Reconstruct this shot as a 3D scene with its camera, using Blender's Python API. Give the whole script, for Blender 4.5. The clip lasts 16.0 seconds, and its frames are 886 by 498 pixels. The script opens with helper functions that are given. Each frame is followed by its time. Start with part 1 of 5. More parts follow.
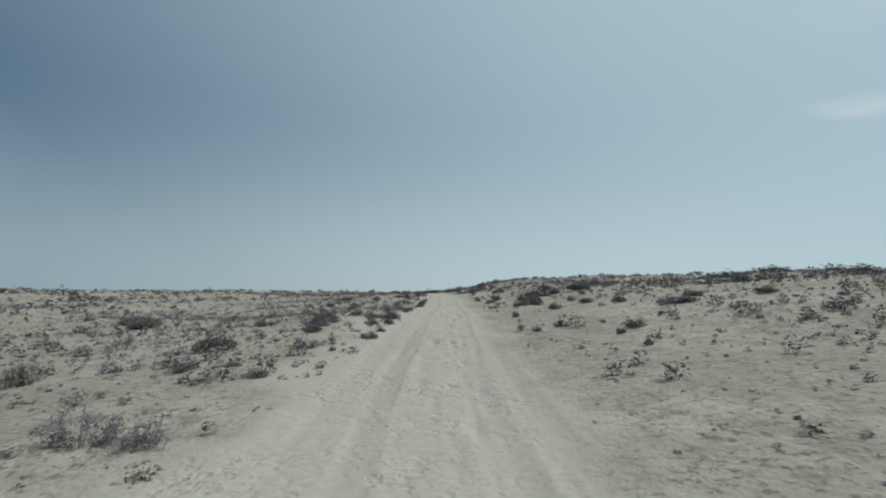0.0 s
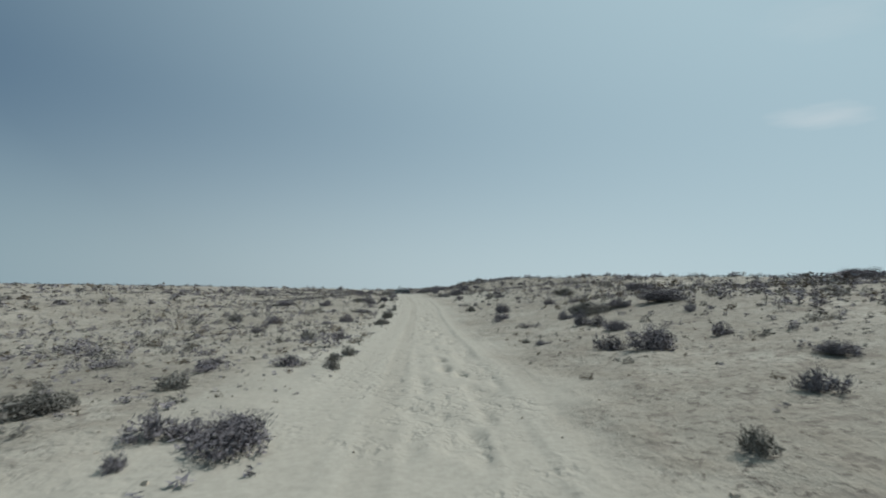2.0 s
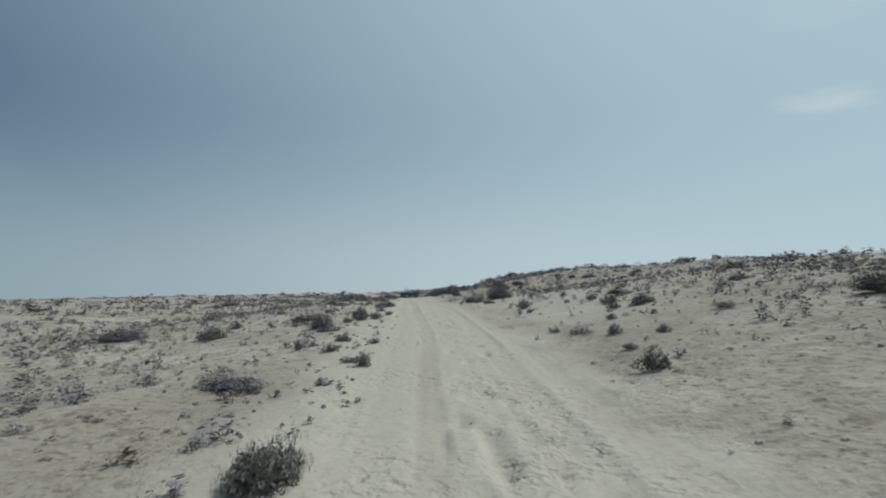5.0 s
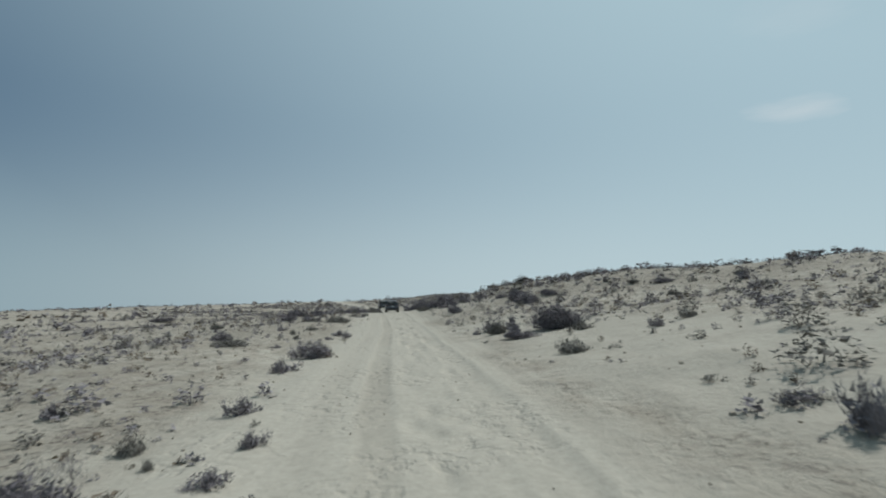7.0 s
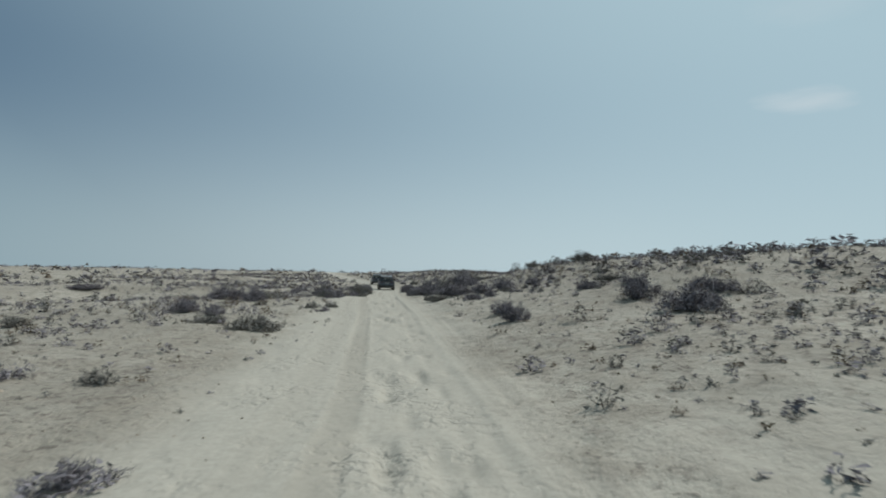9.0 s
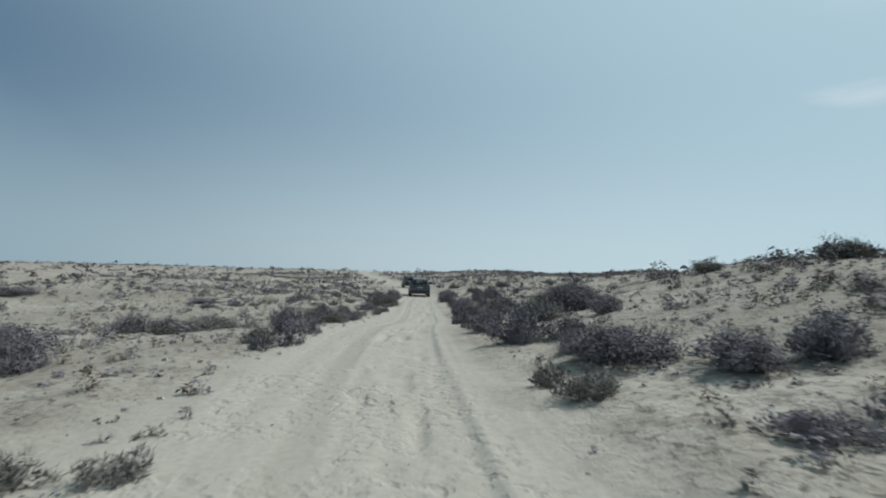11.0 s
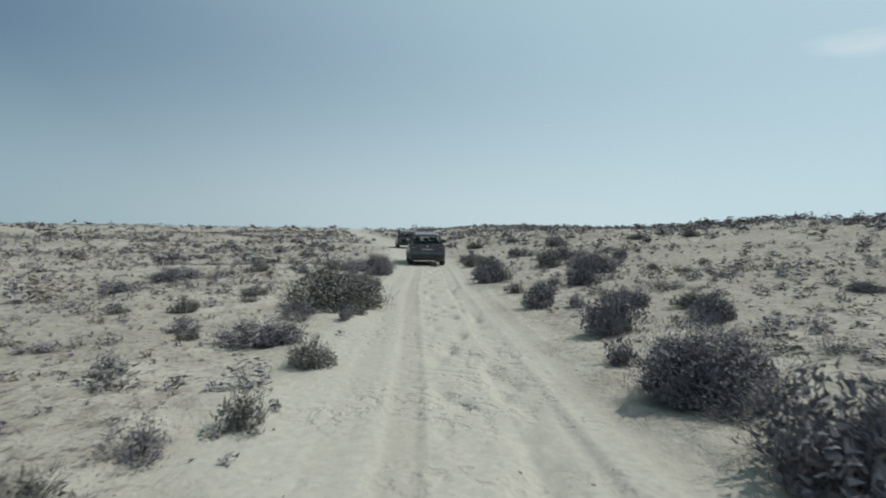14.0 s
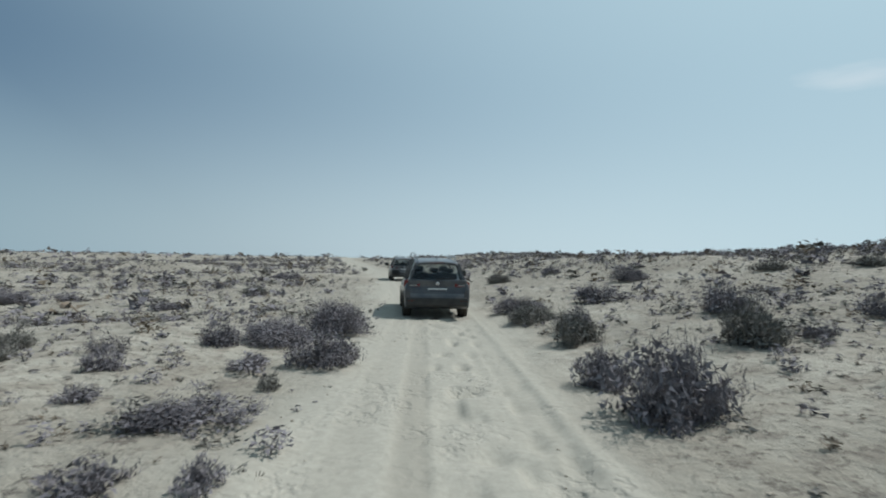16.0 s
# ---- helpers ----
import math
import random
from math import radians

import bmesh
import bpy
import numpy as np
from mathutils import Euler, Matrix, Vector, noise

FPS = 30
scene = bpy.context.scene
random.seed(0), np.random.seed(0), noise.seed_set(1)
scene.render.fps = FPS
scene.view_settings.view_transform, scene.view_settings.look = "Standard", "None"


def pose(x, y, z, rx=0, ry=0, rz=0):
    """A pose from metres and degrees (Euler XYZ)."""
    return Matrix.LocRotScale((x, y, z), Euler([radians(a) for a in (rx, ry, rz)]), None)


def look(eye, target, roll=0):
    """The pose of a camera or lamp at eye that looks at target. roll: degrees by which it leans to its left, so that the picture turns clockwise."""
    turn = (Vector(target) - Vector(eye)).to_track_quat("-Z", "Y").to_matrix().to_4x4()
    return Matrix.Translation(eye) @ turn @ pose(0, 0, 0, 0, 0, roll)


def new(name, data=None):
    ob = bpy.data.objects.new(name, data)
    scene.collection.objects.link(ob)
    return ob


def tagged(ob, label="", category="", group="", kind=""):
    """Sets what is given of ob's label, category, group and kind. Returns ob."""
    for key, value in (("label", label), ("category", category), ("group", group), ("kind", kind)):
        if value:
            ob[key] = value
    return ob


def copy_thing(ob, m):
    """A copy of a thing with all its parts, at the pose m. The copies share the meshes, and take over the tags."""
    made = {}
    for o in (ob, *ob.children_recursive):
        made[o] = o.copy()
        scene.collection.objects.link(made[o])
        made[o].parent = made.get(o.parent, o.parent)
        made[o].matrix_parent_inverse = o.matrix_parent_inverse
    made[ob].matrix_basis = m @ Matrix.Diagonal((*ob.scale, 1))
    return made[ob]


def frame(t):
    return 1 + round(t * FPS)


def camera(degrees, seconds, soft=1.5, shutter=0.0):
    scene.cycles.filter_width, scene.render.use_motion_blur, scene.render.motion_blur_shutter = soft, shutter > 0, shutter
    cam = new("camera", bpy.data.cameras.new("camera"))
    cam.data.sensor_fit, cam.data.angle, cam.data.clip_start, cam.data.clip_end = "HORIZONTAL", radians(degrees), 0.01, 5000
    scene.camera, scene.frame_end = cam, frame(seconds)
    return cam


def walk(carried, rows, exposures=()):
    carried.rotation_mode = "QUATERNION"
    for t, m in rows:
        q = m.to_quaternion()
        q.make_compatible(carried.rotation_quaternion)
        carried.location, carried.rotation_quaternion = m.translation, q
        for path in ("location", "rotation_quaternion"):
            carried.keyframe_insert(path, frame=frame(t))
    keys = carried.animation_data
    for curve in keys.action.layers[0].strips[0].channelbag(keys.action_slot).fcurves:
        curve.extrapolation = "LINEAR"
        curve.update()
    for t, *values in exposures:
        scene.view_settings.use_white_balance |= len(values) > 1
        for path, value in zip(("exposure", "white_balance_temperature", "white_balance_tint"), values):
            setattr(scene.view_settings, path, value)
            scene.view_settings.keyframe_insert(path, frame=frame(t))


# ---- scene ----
# ---- camera ----
PATH = [
    (0.0, 0.000, 0.000, 1.420, 95.17, -0.34, -1.05),
    (0.5, -0.191, 3.057, 1.502, 95.12, -0.20, -2.20),
    (1.0, -0.135, 6.645, 1.618, 95.10, -0.36, -2.91),
    (1.5, -0.110, 9.877, 1.742, 94.95, -0.74, -3.83),
    (2.0, -0.028, 12.581, 1.886, 94.94, -1.03, -4.19),
    (2.5, 0.034, 15.970, 2.092, 94.89, -0.95, -4.72),
    (3.0, 0.111, 19.050, 2.163, 94.74, -0.76, -4.81),
    (3.5, 0.166, 22.280, 2.152, 94.69, -0.41, -4.50),
    (4.0, 0.202, 25.557, 2.096, 94.73, 0.04, -4.01),
    (4.5, 0.206, 28.848, 2.032, 94.84, 0.56, -3.53),
    (5.0, 0.194, 32.133, 1.999, 95.02, 1.09, -3.30),
    (5.5, 0.158, 35.386, 2.025, 95.24, 1.60, -3.60),
    (6.0, 0.235, 38.538, 2.140, 95.50, 2.03, -4.67),
    (6.5, 0.347, 42.000, 2.301, 95.73, 1.93, -5.22),
    (7.0, 0.521, 45.281, 2.453, 95.68, 1.64, -5.24),
    (7.5, 0.587, 48.843, 2.662, 95.28, 0.77, -5.23),
    (8.0, 0.533, 52.161, 2.809, 94.78, -0.28, -5.42),
    (8.5, 0.487, 55.329, 2.751, 93.64, -0.76, -5.91),
    (9.0, 0.655, 58.586, 2.755, 92.92, -1.13, -5.65),
    (9.5, 0.731, 61.879, 2.785, 92.57, -1.39, -4.84),
    (10.0, 0.771, 65.196, 2.826, 92.48, -1.56, -3.80),
    (10.5, 0.736, 68.555, 2.888, 92.57, -1.62, -2.72),
    (11.0, 0.669, 72.034, 2.985, 92.77, -1.58, -1.71),
    (11.5, 0.384, 75.861, 3.130, 92.99, -1.43, -0.98),
    (12.0, 0.069, 79.429, 3.178, 92.40, -1.26, -0.80),
    (12.5, -0.046, 82.568, 3.153, 91.95, -0.99, -0.52),
    (13.0, -0.176, 85.574, 3.034, 90.63, -0.85, -0.52),
    (13.5, -0.337, 88.499, 2.807, 88.36, -1.18, -1.17),
    (14.0, -0.203, 91.523, 2.602, 88.04, -0.91, -2.28),
    (14.5, -0.308, 94.158, 2.510, 88.35, -0.88, -3.48),
    (15.0, -0.283, 96.985, 2.473, 89.07, -0.89, -3.58),
    (15.5, -0.364, 99.837, 2.514, 90.92, -0.57, -3.23),
    (16.0, -0.409, 102.706, 2.486, 91.29, -0.99, -2.47),
]
cam = camera(82.0, 16.0, soft=2.0, shutter=0.12)
walk(cam, [(t, pose(x, y, z, rx, ry, rz)) for t, x, y, z, rx, ry, rz in PATH],
     exposures=[(0.0, -0.09, 6280, 10), (8.7, -0.07, 6280, 10), (10.8, 0.03, 6130, 10), (12.0, 0.10, 6280, 10), (13.2, 0.14, 6400, 10), (14.2, 0.14, 6230, 10), (15.0, 0.12, 6170, 10), (16.0, 0.10, 6130, 10)])

# ---- light ----
SUN_EL, SUN_AZ = radians(52), radians(66)      # azimuth from +y towards +x
sun_dir = Vector((math.sin(SUN_AZ) * math.cos(SUN_EL), math.cos(SUN_AZ) * math.cos(SUN_EL), math.sin(SUN_EL)))
world = bpy.data.worlds.new("desert_sky")
scene.world = world
world.use_nodes = True
wn, wl = world.node_tree.nodes, world.node_tree.links
bg = wn["Background"]
sky = wn.new("ShaderNodeTexSky")
sky.sky_type, sky.sun_disc = "NISHITA", False
sky.sun_elevation, sky.sun_rotation = SUN_EL, SUN_AZ
sky.air_density, sky.dust_density, sky.ozone_density, sky.altitude = 1.0, 0.8, 3.0, 0
# one thin wisp of cloud on the sun's side, and pale haze towards the horizon


def wnode(kind, op="", **values):
    nd = wn.new(kind)
    if op:
        nd.operation = op
    for k, v in values.items():
        nd.inputs[int(k[1:])].default_value = v
    return nd


def across(direction, width):
    """How far the view lies off the wisp's middle, in wisp widths, squared."""
    dot = wnode("ShaderNodeVectorMath", "DOT_PRODUCT", i1=direction)
    wl.new(tc.outputs["Generated"], dot.inputs[0])
    div = wnode("ShaderNodeMath", "DIVIDE", i1=width)
    wl.new(dot.outputs["Value"], div.inputs[0])
    sq = wnode("ShaderNodeMath", "POWER", i1=2.0)
    absolute = wnode("ShaderNodeMath", "ABSOLUTE")
    wl.new(div.outputs[0], absolute.inputs[0])
    wl.new(absolute.outputs[0], sq.inputs[0])
    return sq.outputs[0]


def wisp(az, el, wide, high, amount):
    az, el = radians(az), radians(el)
    to = Vector((math.sin(az) * math.cos(el), math.cos(az) * math.cos(el), math.sin(el)))
    right = to.cross(Vector((0, 0, 1))).normalized()
    up = (right.cross(to) + right * 0.12).normalized()
    total = wnode("ShaderNodeMath", "ADD")
    wl.new(across(right, wide), total.inputs[0])
    wl.new(across(up, high), total.inputs[1])
    ragged = wnode("ShaderNodeMath", "MULTIPLY_ADD", i1=2.4, i2=-1.2)
    wl.new(cn.outputs["Fac"], ragged.inputs[0])
    shape = wnode("ShaderNodeMath", "SUBTRACT")
    wl.new(total.outputs[0], shape.inputs[0])
    wl.new(ragged.outputs[0], shape.inputs[1])
    soft_edge = wnode("ShaderNodeMapRange", i1=1.3, i2=-0.2, i3=0.0, i4=amount)
    wl.new(shape.outputs[0], soft_edge.inputs[0])
    front = wnode("ShaderNodeVectorMath", "DOT_PRODUCT", i1=to)
    wl.new(tc.outputs["Generated"], front.inputs[0])
    ahead_only = wnode("ShaderNodeMath", "GREATER_THAN", i1=0.5)
    wl.new(front.outputs["Value"], ahead_only.inputs[0])
    out = wnode("ShaderNodeMath", "MULTIPLY")
    wl.new(soft_edge.outputs[0], out.inputs[0])
    wl.new(ahead_only.outputs[0], out.inputs[1])
    return out.outputs[0]


def over(below, colour, factor):
    m = wn.new("ShaderNodeMix")
    m.data_type = "RGBA"
    m.inputs["B"].default_value = colour
    wl.new(below, m.inputs["A"])
    wl.new(factor, m.inputs["Factor"])
    return m.outputs["Result"]


tc = wn.new("ShaderNodeTexCoord")
mp = wn.new("ShaderNodeMapping")
mp.inputs["Scale"].default_value = (1.0, 1.0, 4.5)
cn = wn.new("ShaderNodeTexNoise")
cn.inputs["Scale"].default_value, cn.inputs["Detail"].default_value, cn.inputs["Roughness"].default_value = 11.0, 5.0, 0.6
wl.new(tc.outputs["Generated"], mp.inputs["Vector"])
wl.new(mp.outputs["Vector"], cn.inputs["Vector"])
updown = wn.new("ShaderNodeSeparateXYZ")
wl.new(tc.outputs["Generated"], updown.inputs[0])
haze = wnode("ShaderNodeMapRange", i1=0.0, i2=0.36, i3=0.88, i4=0.06)
haze.interpolation_type = "SMOOTHSTEP"
wl.new(updown.outputs[2], haze.inputs[0])
dust = wn.new("ShaderNodeValue")
dust.outputs[0].default_value = 0.6
colour = over(sky.outputs["Color"], (0.95, 1.78, 2.35, 1), dust.outputs[0])
# the haze is brighter on the sun's side
level = Vector((sun_dir.x, sun_dir.y, 0)).normalized()
sunside = wnode("ShaderNodeVectorMath", "DOT_PRODUCT", i1=tuple(level))
wl.new(tc.outputs["Generated"], sunside.inputs[0])
bright = wnode("ShaderNodeMapRange", i1=-0.25, i2=0.75, i3=0.0, i4=1.0)
wl.new(sunside.outputs["Value"], bright.inputs[0])
pale = wn.new("ShaderNodeMix")
pale.data_type = "RGBA"
pale.inputs["A"].default_value, pale.inputs["B"].default_value = (3.9, 5.2, 5.7, 1), (7.3, 8.4, 8.5, 1)
wl.new(bright.outputs[0], pale.inputs["Factor"])
hazy = wn.new("ShaderNodeMix")
hazy.data_type = "RGBA"
wl.new(haze.outputs[0], hazy.inputs["Factor"])
wl.new(colour, hazy.inputs["A"])
wl.new(pale.outputs["Result"], hazy.inputs["B"])
colour = hazy.outputs["Result"]
# and the high sky pales towards the sun
sunward = wnode("ShaderNodeVectorMath", "DOT_PRODUCT", i1=tuple(sun_dir))
wl.new(tc.outputs["Generated"], sunward.inputs[0])
glow = wnode("ShaderNodeMapRange", i1=0.06, i2=0.82, i3=0.0, i4=0.85)
wl.new(sunward.outputs["Value"], glow.inputs[0])
colour = over(colour, (5.8, 7.7, 8.25, 1), glow.outputs[0])
colour = over(colour, (6.6, 7.8, 8.2, 1), wisp(41.4, 16.4, 0.062, 0.020, 0.95))
colour = over(colour, (6.6, 7.8, 8.2, 1), wisp(41.5, 24.6, 0.075, 0.030, 0.3))
wl.new(colour, bg.inputs["Color"])
bg.inputs["Strength"].default_value = 0.08
sun = new("sun", bpy.data.lights.new("sun", "SUN"))
sun.data.energy, sun.data.angle, sun.data.color = 3.4, radians(0.53), (1.0, 0.965, 0.91)
sun.matrix_world = look(sun_dir * 100, (0, 0, 0))


# ---- materials ----
def material(name, dark, light, rough=0.8, scale=8.0, fine=60.0, bump=0.3, metal=0.0, depth=0.01, vary=0.0, coat=0.0):
    """Two colours mixed by noise at two scales, with a fine relief; vary: change of tone from piece to piece."""
    m = bpy.data.materials.new(name)
    m.use_nodes = True
    n, l = m.node_tree.nodes, m.node_tree.links
    b = n["Principled BSDF"]
    co = n.new("ShaderNodeTexCoord")
    a, f = n.new("ShaderNodeTexNoise"), n.new("ShaderNodeTexNoise")
    for node, s, d in ((a, scale, 5), (f, fine, 3)):
        node.inputs["Scale"].default_value, node.inputs["Detail"].default_value = s, d
        l.new(co.outputs["Object"], node.inputs["Vector"])
    s = n.new("ShaderNodeMath")
    s.operation = "MULTIPLY_ADD"
    l.new(f.outputs["Fac"], s.inputs[0])
    s.inputs[1].default_value = 0.45
    l.new(a.outputs["Fac"], s.inputs[2])
    r = n.new("ShaderNodeMapRange")
    r.inputs["From Min"].default_value, r.inputs["From Max"].default_value = 0.45, 1.0
    l.new(s.outputs[0], r.inputs["Value"])
    mx = n.new("ShaderNodeMix")
    mx.data_type = "RGBA"
    mx.inputs["A"].default_value, mx.inputs["B"].default_value = (*dark, 1), (*light, 1)
    l.new(r.outputs["Result"], mx.inputs["Factor"])
    out = mx.outputs["Result"]
    if vary:
        info, geo = n.new("ShaderNodeObjectInfo"), n.new("ShaderNodeNewGeometry")
        add = n.new("ShaderNodeMath")
        add.operation = "ADD"
        l.new(info.outputs["Random"], add.inputs[0])
        l.new(geo.outputs["Random Per Island"], add.inputs[1])
        v = n.new("ShaderNodeMapRange")
        v.inputs["From Max"].default_value = 2.0
        v.inputs["To Min"].default_value, v.inputs["To Max"].default_value = 1 - vary, 1 + vary
        l.new(add.outputs[0], v.inputs["Value"])
        hs = n.new("ShaderNodeHueSaturation")
        l.new(v.outputs["Result"], hs.inputs["Value"])
        l.new(out, hs.inputs["Color"])
        out = hs.outputs["Color"]
    l.new(out, b.inputs["Base Color"])
    b.inputs["Roughness"].default_value, b.inputs["Metallic"].default_value = rough, metal
    b.inputs["Specular IOR Level"].default_value = 0.15 if rough >= 0.85 else 0.5
    b.inputs["Coat Weight"].default_value = coat
    if bump:
        bp = n.new("ShaderNodeBump")
        bp.inputs["Strength"].default_value, bp.inputs["Distance"].default_value = bump, depth
        l.new(s.outputs[0], bp.inputs["Height"])
        l.new(bp.outputs["Normal"], b.inputs["Normal"])
    return m


def sand_material():
    """Pale calcareous sand: crusted and littered off the track, powdery and pressed on it."""
    m = bpy.data.materials.new("sand")
    m.use_nodes = True
    n, l = m.node_tree.nodes, m.node_tree.links
    b = n["Principled BSDF"]
    geo = n.new("ShaderNodeNewGeometry")
    blown = n.new("ShaderNodeAttribute")
    blown.attribute_name = "blown"
    lanes = n.new("ShaderNodeAttribute")
    lanes.attribute_name = "pressed"

    def noise_at(scale, detail, rough=0.55):
        t = n.new("ShaderNodeTexNoise")
        t.inputs["Scale"].default_value, t.inputs["Detail"].default_value, t.inputs["Roughness"].default_value = scale, detail, rough
        l.new(geo.outputs["Position"], t.inputs["Vector"])
        return t.outputs["Fac"]

    def band(v, lo, hi, a=0.0, c=1.0):
        t = n.new("ShaderNodeMapRange")
        for k, x in (("From Min", lo), ("From Max", hi), ("To Min", a), ("To Max", c)):
            t.inputs[k].default_value = x
        l.new(v, t.inputs["Value"])
        return t.outputs["Result"]

    def mixed(f, a, c):
        t = n.new("ShaderNodeMix")
        t.data_type = "RGBA"
        l.new(f, t.inputs["Factor"])
        for k, v in (("A", a), ("B", c)):
            if isinstance(v, tuple):
                t.inputs[k].default_value = (*v, 1)
            else:
                l.new(v, t.inputs[k])
        return t.outputs["Result"]

    def maths(op, a, c):
        t = n.new("ShaderNodeMath")
        t.operation = op
        for i, v in enumerate((a, c)):
            if isinstance(v, (int, float)):
                t.inputs[i].default_value = v
            else:
                l.new(v, t.inputs[i])
        return t.outputs[0]

    broad, mid, grain = noise_at(0.22, 4), noise_at(1.7, 6), noise_at(14.0, 6, 0.65)
    col = mixed(band(broad, 0.35, 0.65), (0.272, 0.251, 0.205), (0.392, 0.367, 0.306))
    col = mixed(band(mid, 0.42, 0.72), col, (0.262, 0.237, 0.191))
    # crumbs, dry litter and small stones, off the track only
    litter = maths("MULTIPLY", band(noise_at(9.0, 4, 0.7), 0.555, 0.625), band(blown.outputs["Fac"], 0.0, 0.9, 0.8, 0.0))
    col = mixed(litter, col, (0.13, 0.112, 0.094))
    pressed = mixed(band(grain, 0.35, 0.7), (0.380, 0.359, 0.302), (0.305, 0.288, 0.241))
    col = mixed(band(blown.outputs["Fac"], 0.1, 0.95), col, pressed)
    col = mixed(band(lanes.outputs["Fac"], 0.0, 1.0, 0.0, 0.55), col, (0.262, 0.243, 0.200))
    crust = maths("MULTIPLY", band(noise_at(2.6, 5, 0.66), 0.54, 0.64), band(blown.outputs["Fac"], 0.0, 0.7, 0.55, 0.0))
    col = mixed(crust, col, (0.175, 0.150, 0.125))
    l.new(col, b.inputs["Base Color"])
    b.inputs["Roughness"].default_value = 0.95
    b.inputs["Specular IOR Level"].default_value = 0.15
    rough_off = band(blown.outputs["Fac"], 0.1, 1.0, 0.50, 0.03)
    h = maths("ADD", maths("MULTIPLY", maths("SUBTRACT", mid, 0.5), band(blown.outputs["Fac"], 0.1, 1.0, 0.8, 0.3)), maths("MULTIPLY", maths("SUBTRACT", grain, 0.5), rough_off))
    h = maths("ADD", h, maths("MULTIPLY", litter, 0.15))
    # hummocks off the track, scuffed pocks on it
    h = maths("ADD", h, maths("MULTIPLY", maths("SUBTRACT", noise_at(4.2, 3), 0.5), band(blown.outputs["Fac"], 0.1, 1.0, 0.9, 0.0)))
    pocks = maths("MULTIPLY", band(noise_at(7.0, 2), 0.47, 0.72), band(noise_at(0.9, 3), 0.42, 0.60))
    h = maths("SUBTRACT", h, maths("MULTIPLY", pocks, band(blown.outputs["Fac"], 0.5, 1.0, 0.0, 0.36)))
    bp = n.new("ShaderNodeBump")
    bp.inputs["Strength"].default_value, bp.inputs["Distance"].default_value = 0.8, 0.09
    l.new(h, bp.inputs["Height"])
    l.new(bp.outputs["Normal"], b.inputs["Normal"])
    return m


def glass_material():
    m = bpy.data.materials.new("tinted_glass")
    m.use_nodes = True
    b = m.node_tree.nodes["Principled BSDF"]
    b.inputs["Base Color"].default_value = (0.74, 0.78, 0.78, 1)
    b.inputs["Roughness"].default_value, b.inputs["Transmission Weight"].default_value, b.inputs["IOR"].default_value = 0.06, 1.0, 1.4
    return m


SAND = sand_material()
LEAF_DARK = material("shrub_leaf_dark", (0.127, 0.119, 0.129), (0.251, 0.234, 0.244), 0.85, 4, 30, 0, vary=0.25)
LEAF_GREEN = material("shrub_leaf_green", (0.120, 0.116, 0.106), (0.235, 0.225, 0.198), 0.85, 4, 30, 0, vary=0.25)
LEAF_DRY = material("shrub_leaf_dry", (0.100, 0.080, 0.062), (0.19, 0.158, 0.118), 0.9, 4, 30, 0, vary=0.3)
TWIG = material("twig_bark", (0.08, 0.070, 0.070), (0.16, 0.142, 0.138), 0.9, 10, 80, 0, vary=0.25)
TWIG_GREY = material("dead_twig", (0.10, 0.088, 0.075), (0.22, 0.195, 0.165), 0.9, 10, 80, 0, vary=0.3)
STONE = material("lime_stone", (0.20, 0.17, 0.135), (0.42, 0.37, 0.30), 0.9, 6, 50, 0.4, vary=0.3)
# dusty car paint, its tone also lifted to stand in for dust haze
PAINT = material("dusty_hazed_dark_paint", (0.045, 0.048, 0.060), (0.120, 0.118, 0.115), 0.40, 3, 40, 0.05, metal=0.3, coat=0.5)
PLASTIC = material("black_trim_plastic", (0.018, 0.018, 0.018), (0.05, 0.047, 0.042), 0.65, 6, 90, 0.15)
RUBBER = material("dusty_rubber", (0.025, 0.024, 0.022), (0.09, 0.08, 0.065), 0.9, 5, 50, 0.4)
ALLOY = material("alloy_rim", (0.30, 0.30, 0.30), (0.48, 0.47, 0.45), 0.4, 8, 60, 0.1, metal=0.9)
RAIL = material("satin_roof_rail", (0.45, 0.45, 0.45), (0.6, 0.6, 0.6), 0.3, 8, 60, 0, metal=0.9)
CHROME = material("chrome_badge", (0.55, 0.55, 0.56), (0.75, 0.75, 0.75), 0.15, 8, 60, 0, metal=1.0)
TAIL_RED = material("red_lens", (0.11, 0.014, 0.013), (0.19, 0.026, 0.022), 0.2, 10, 80, 0, coat=0.6)
PLATE = material("white_plate", (0.55, 0.55, 0.53), (0.72, 0.72, 0.70), 0.5, 10, 60, 0)
INK = material("plate_ink", (0.02, 0.02, 0.02), (0.035, 0.035, 0.035), 0.6, 10, 60, 0)
FABRIC = material("seat_fabric", (0.05, 0.05, 0.052), (0.10, 0.098, 0.095), 0.9, 12, 90, 0.2)
GLASS = glass_material()


# ---- terrain ----
def hash01(i, j, k):
    h = (i.astype(np.int64) * 374761393 + j.astype(np.int64) * 668265263 + k * 1274126177) & 0x7FFFFFFF
    h = ((h ^ (h >> 13)) * 1274126177) & 0x7FFFFFFF
    return ((h ^ (h >> 16)) & 0xFFFF) / 65535.0


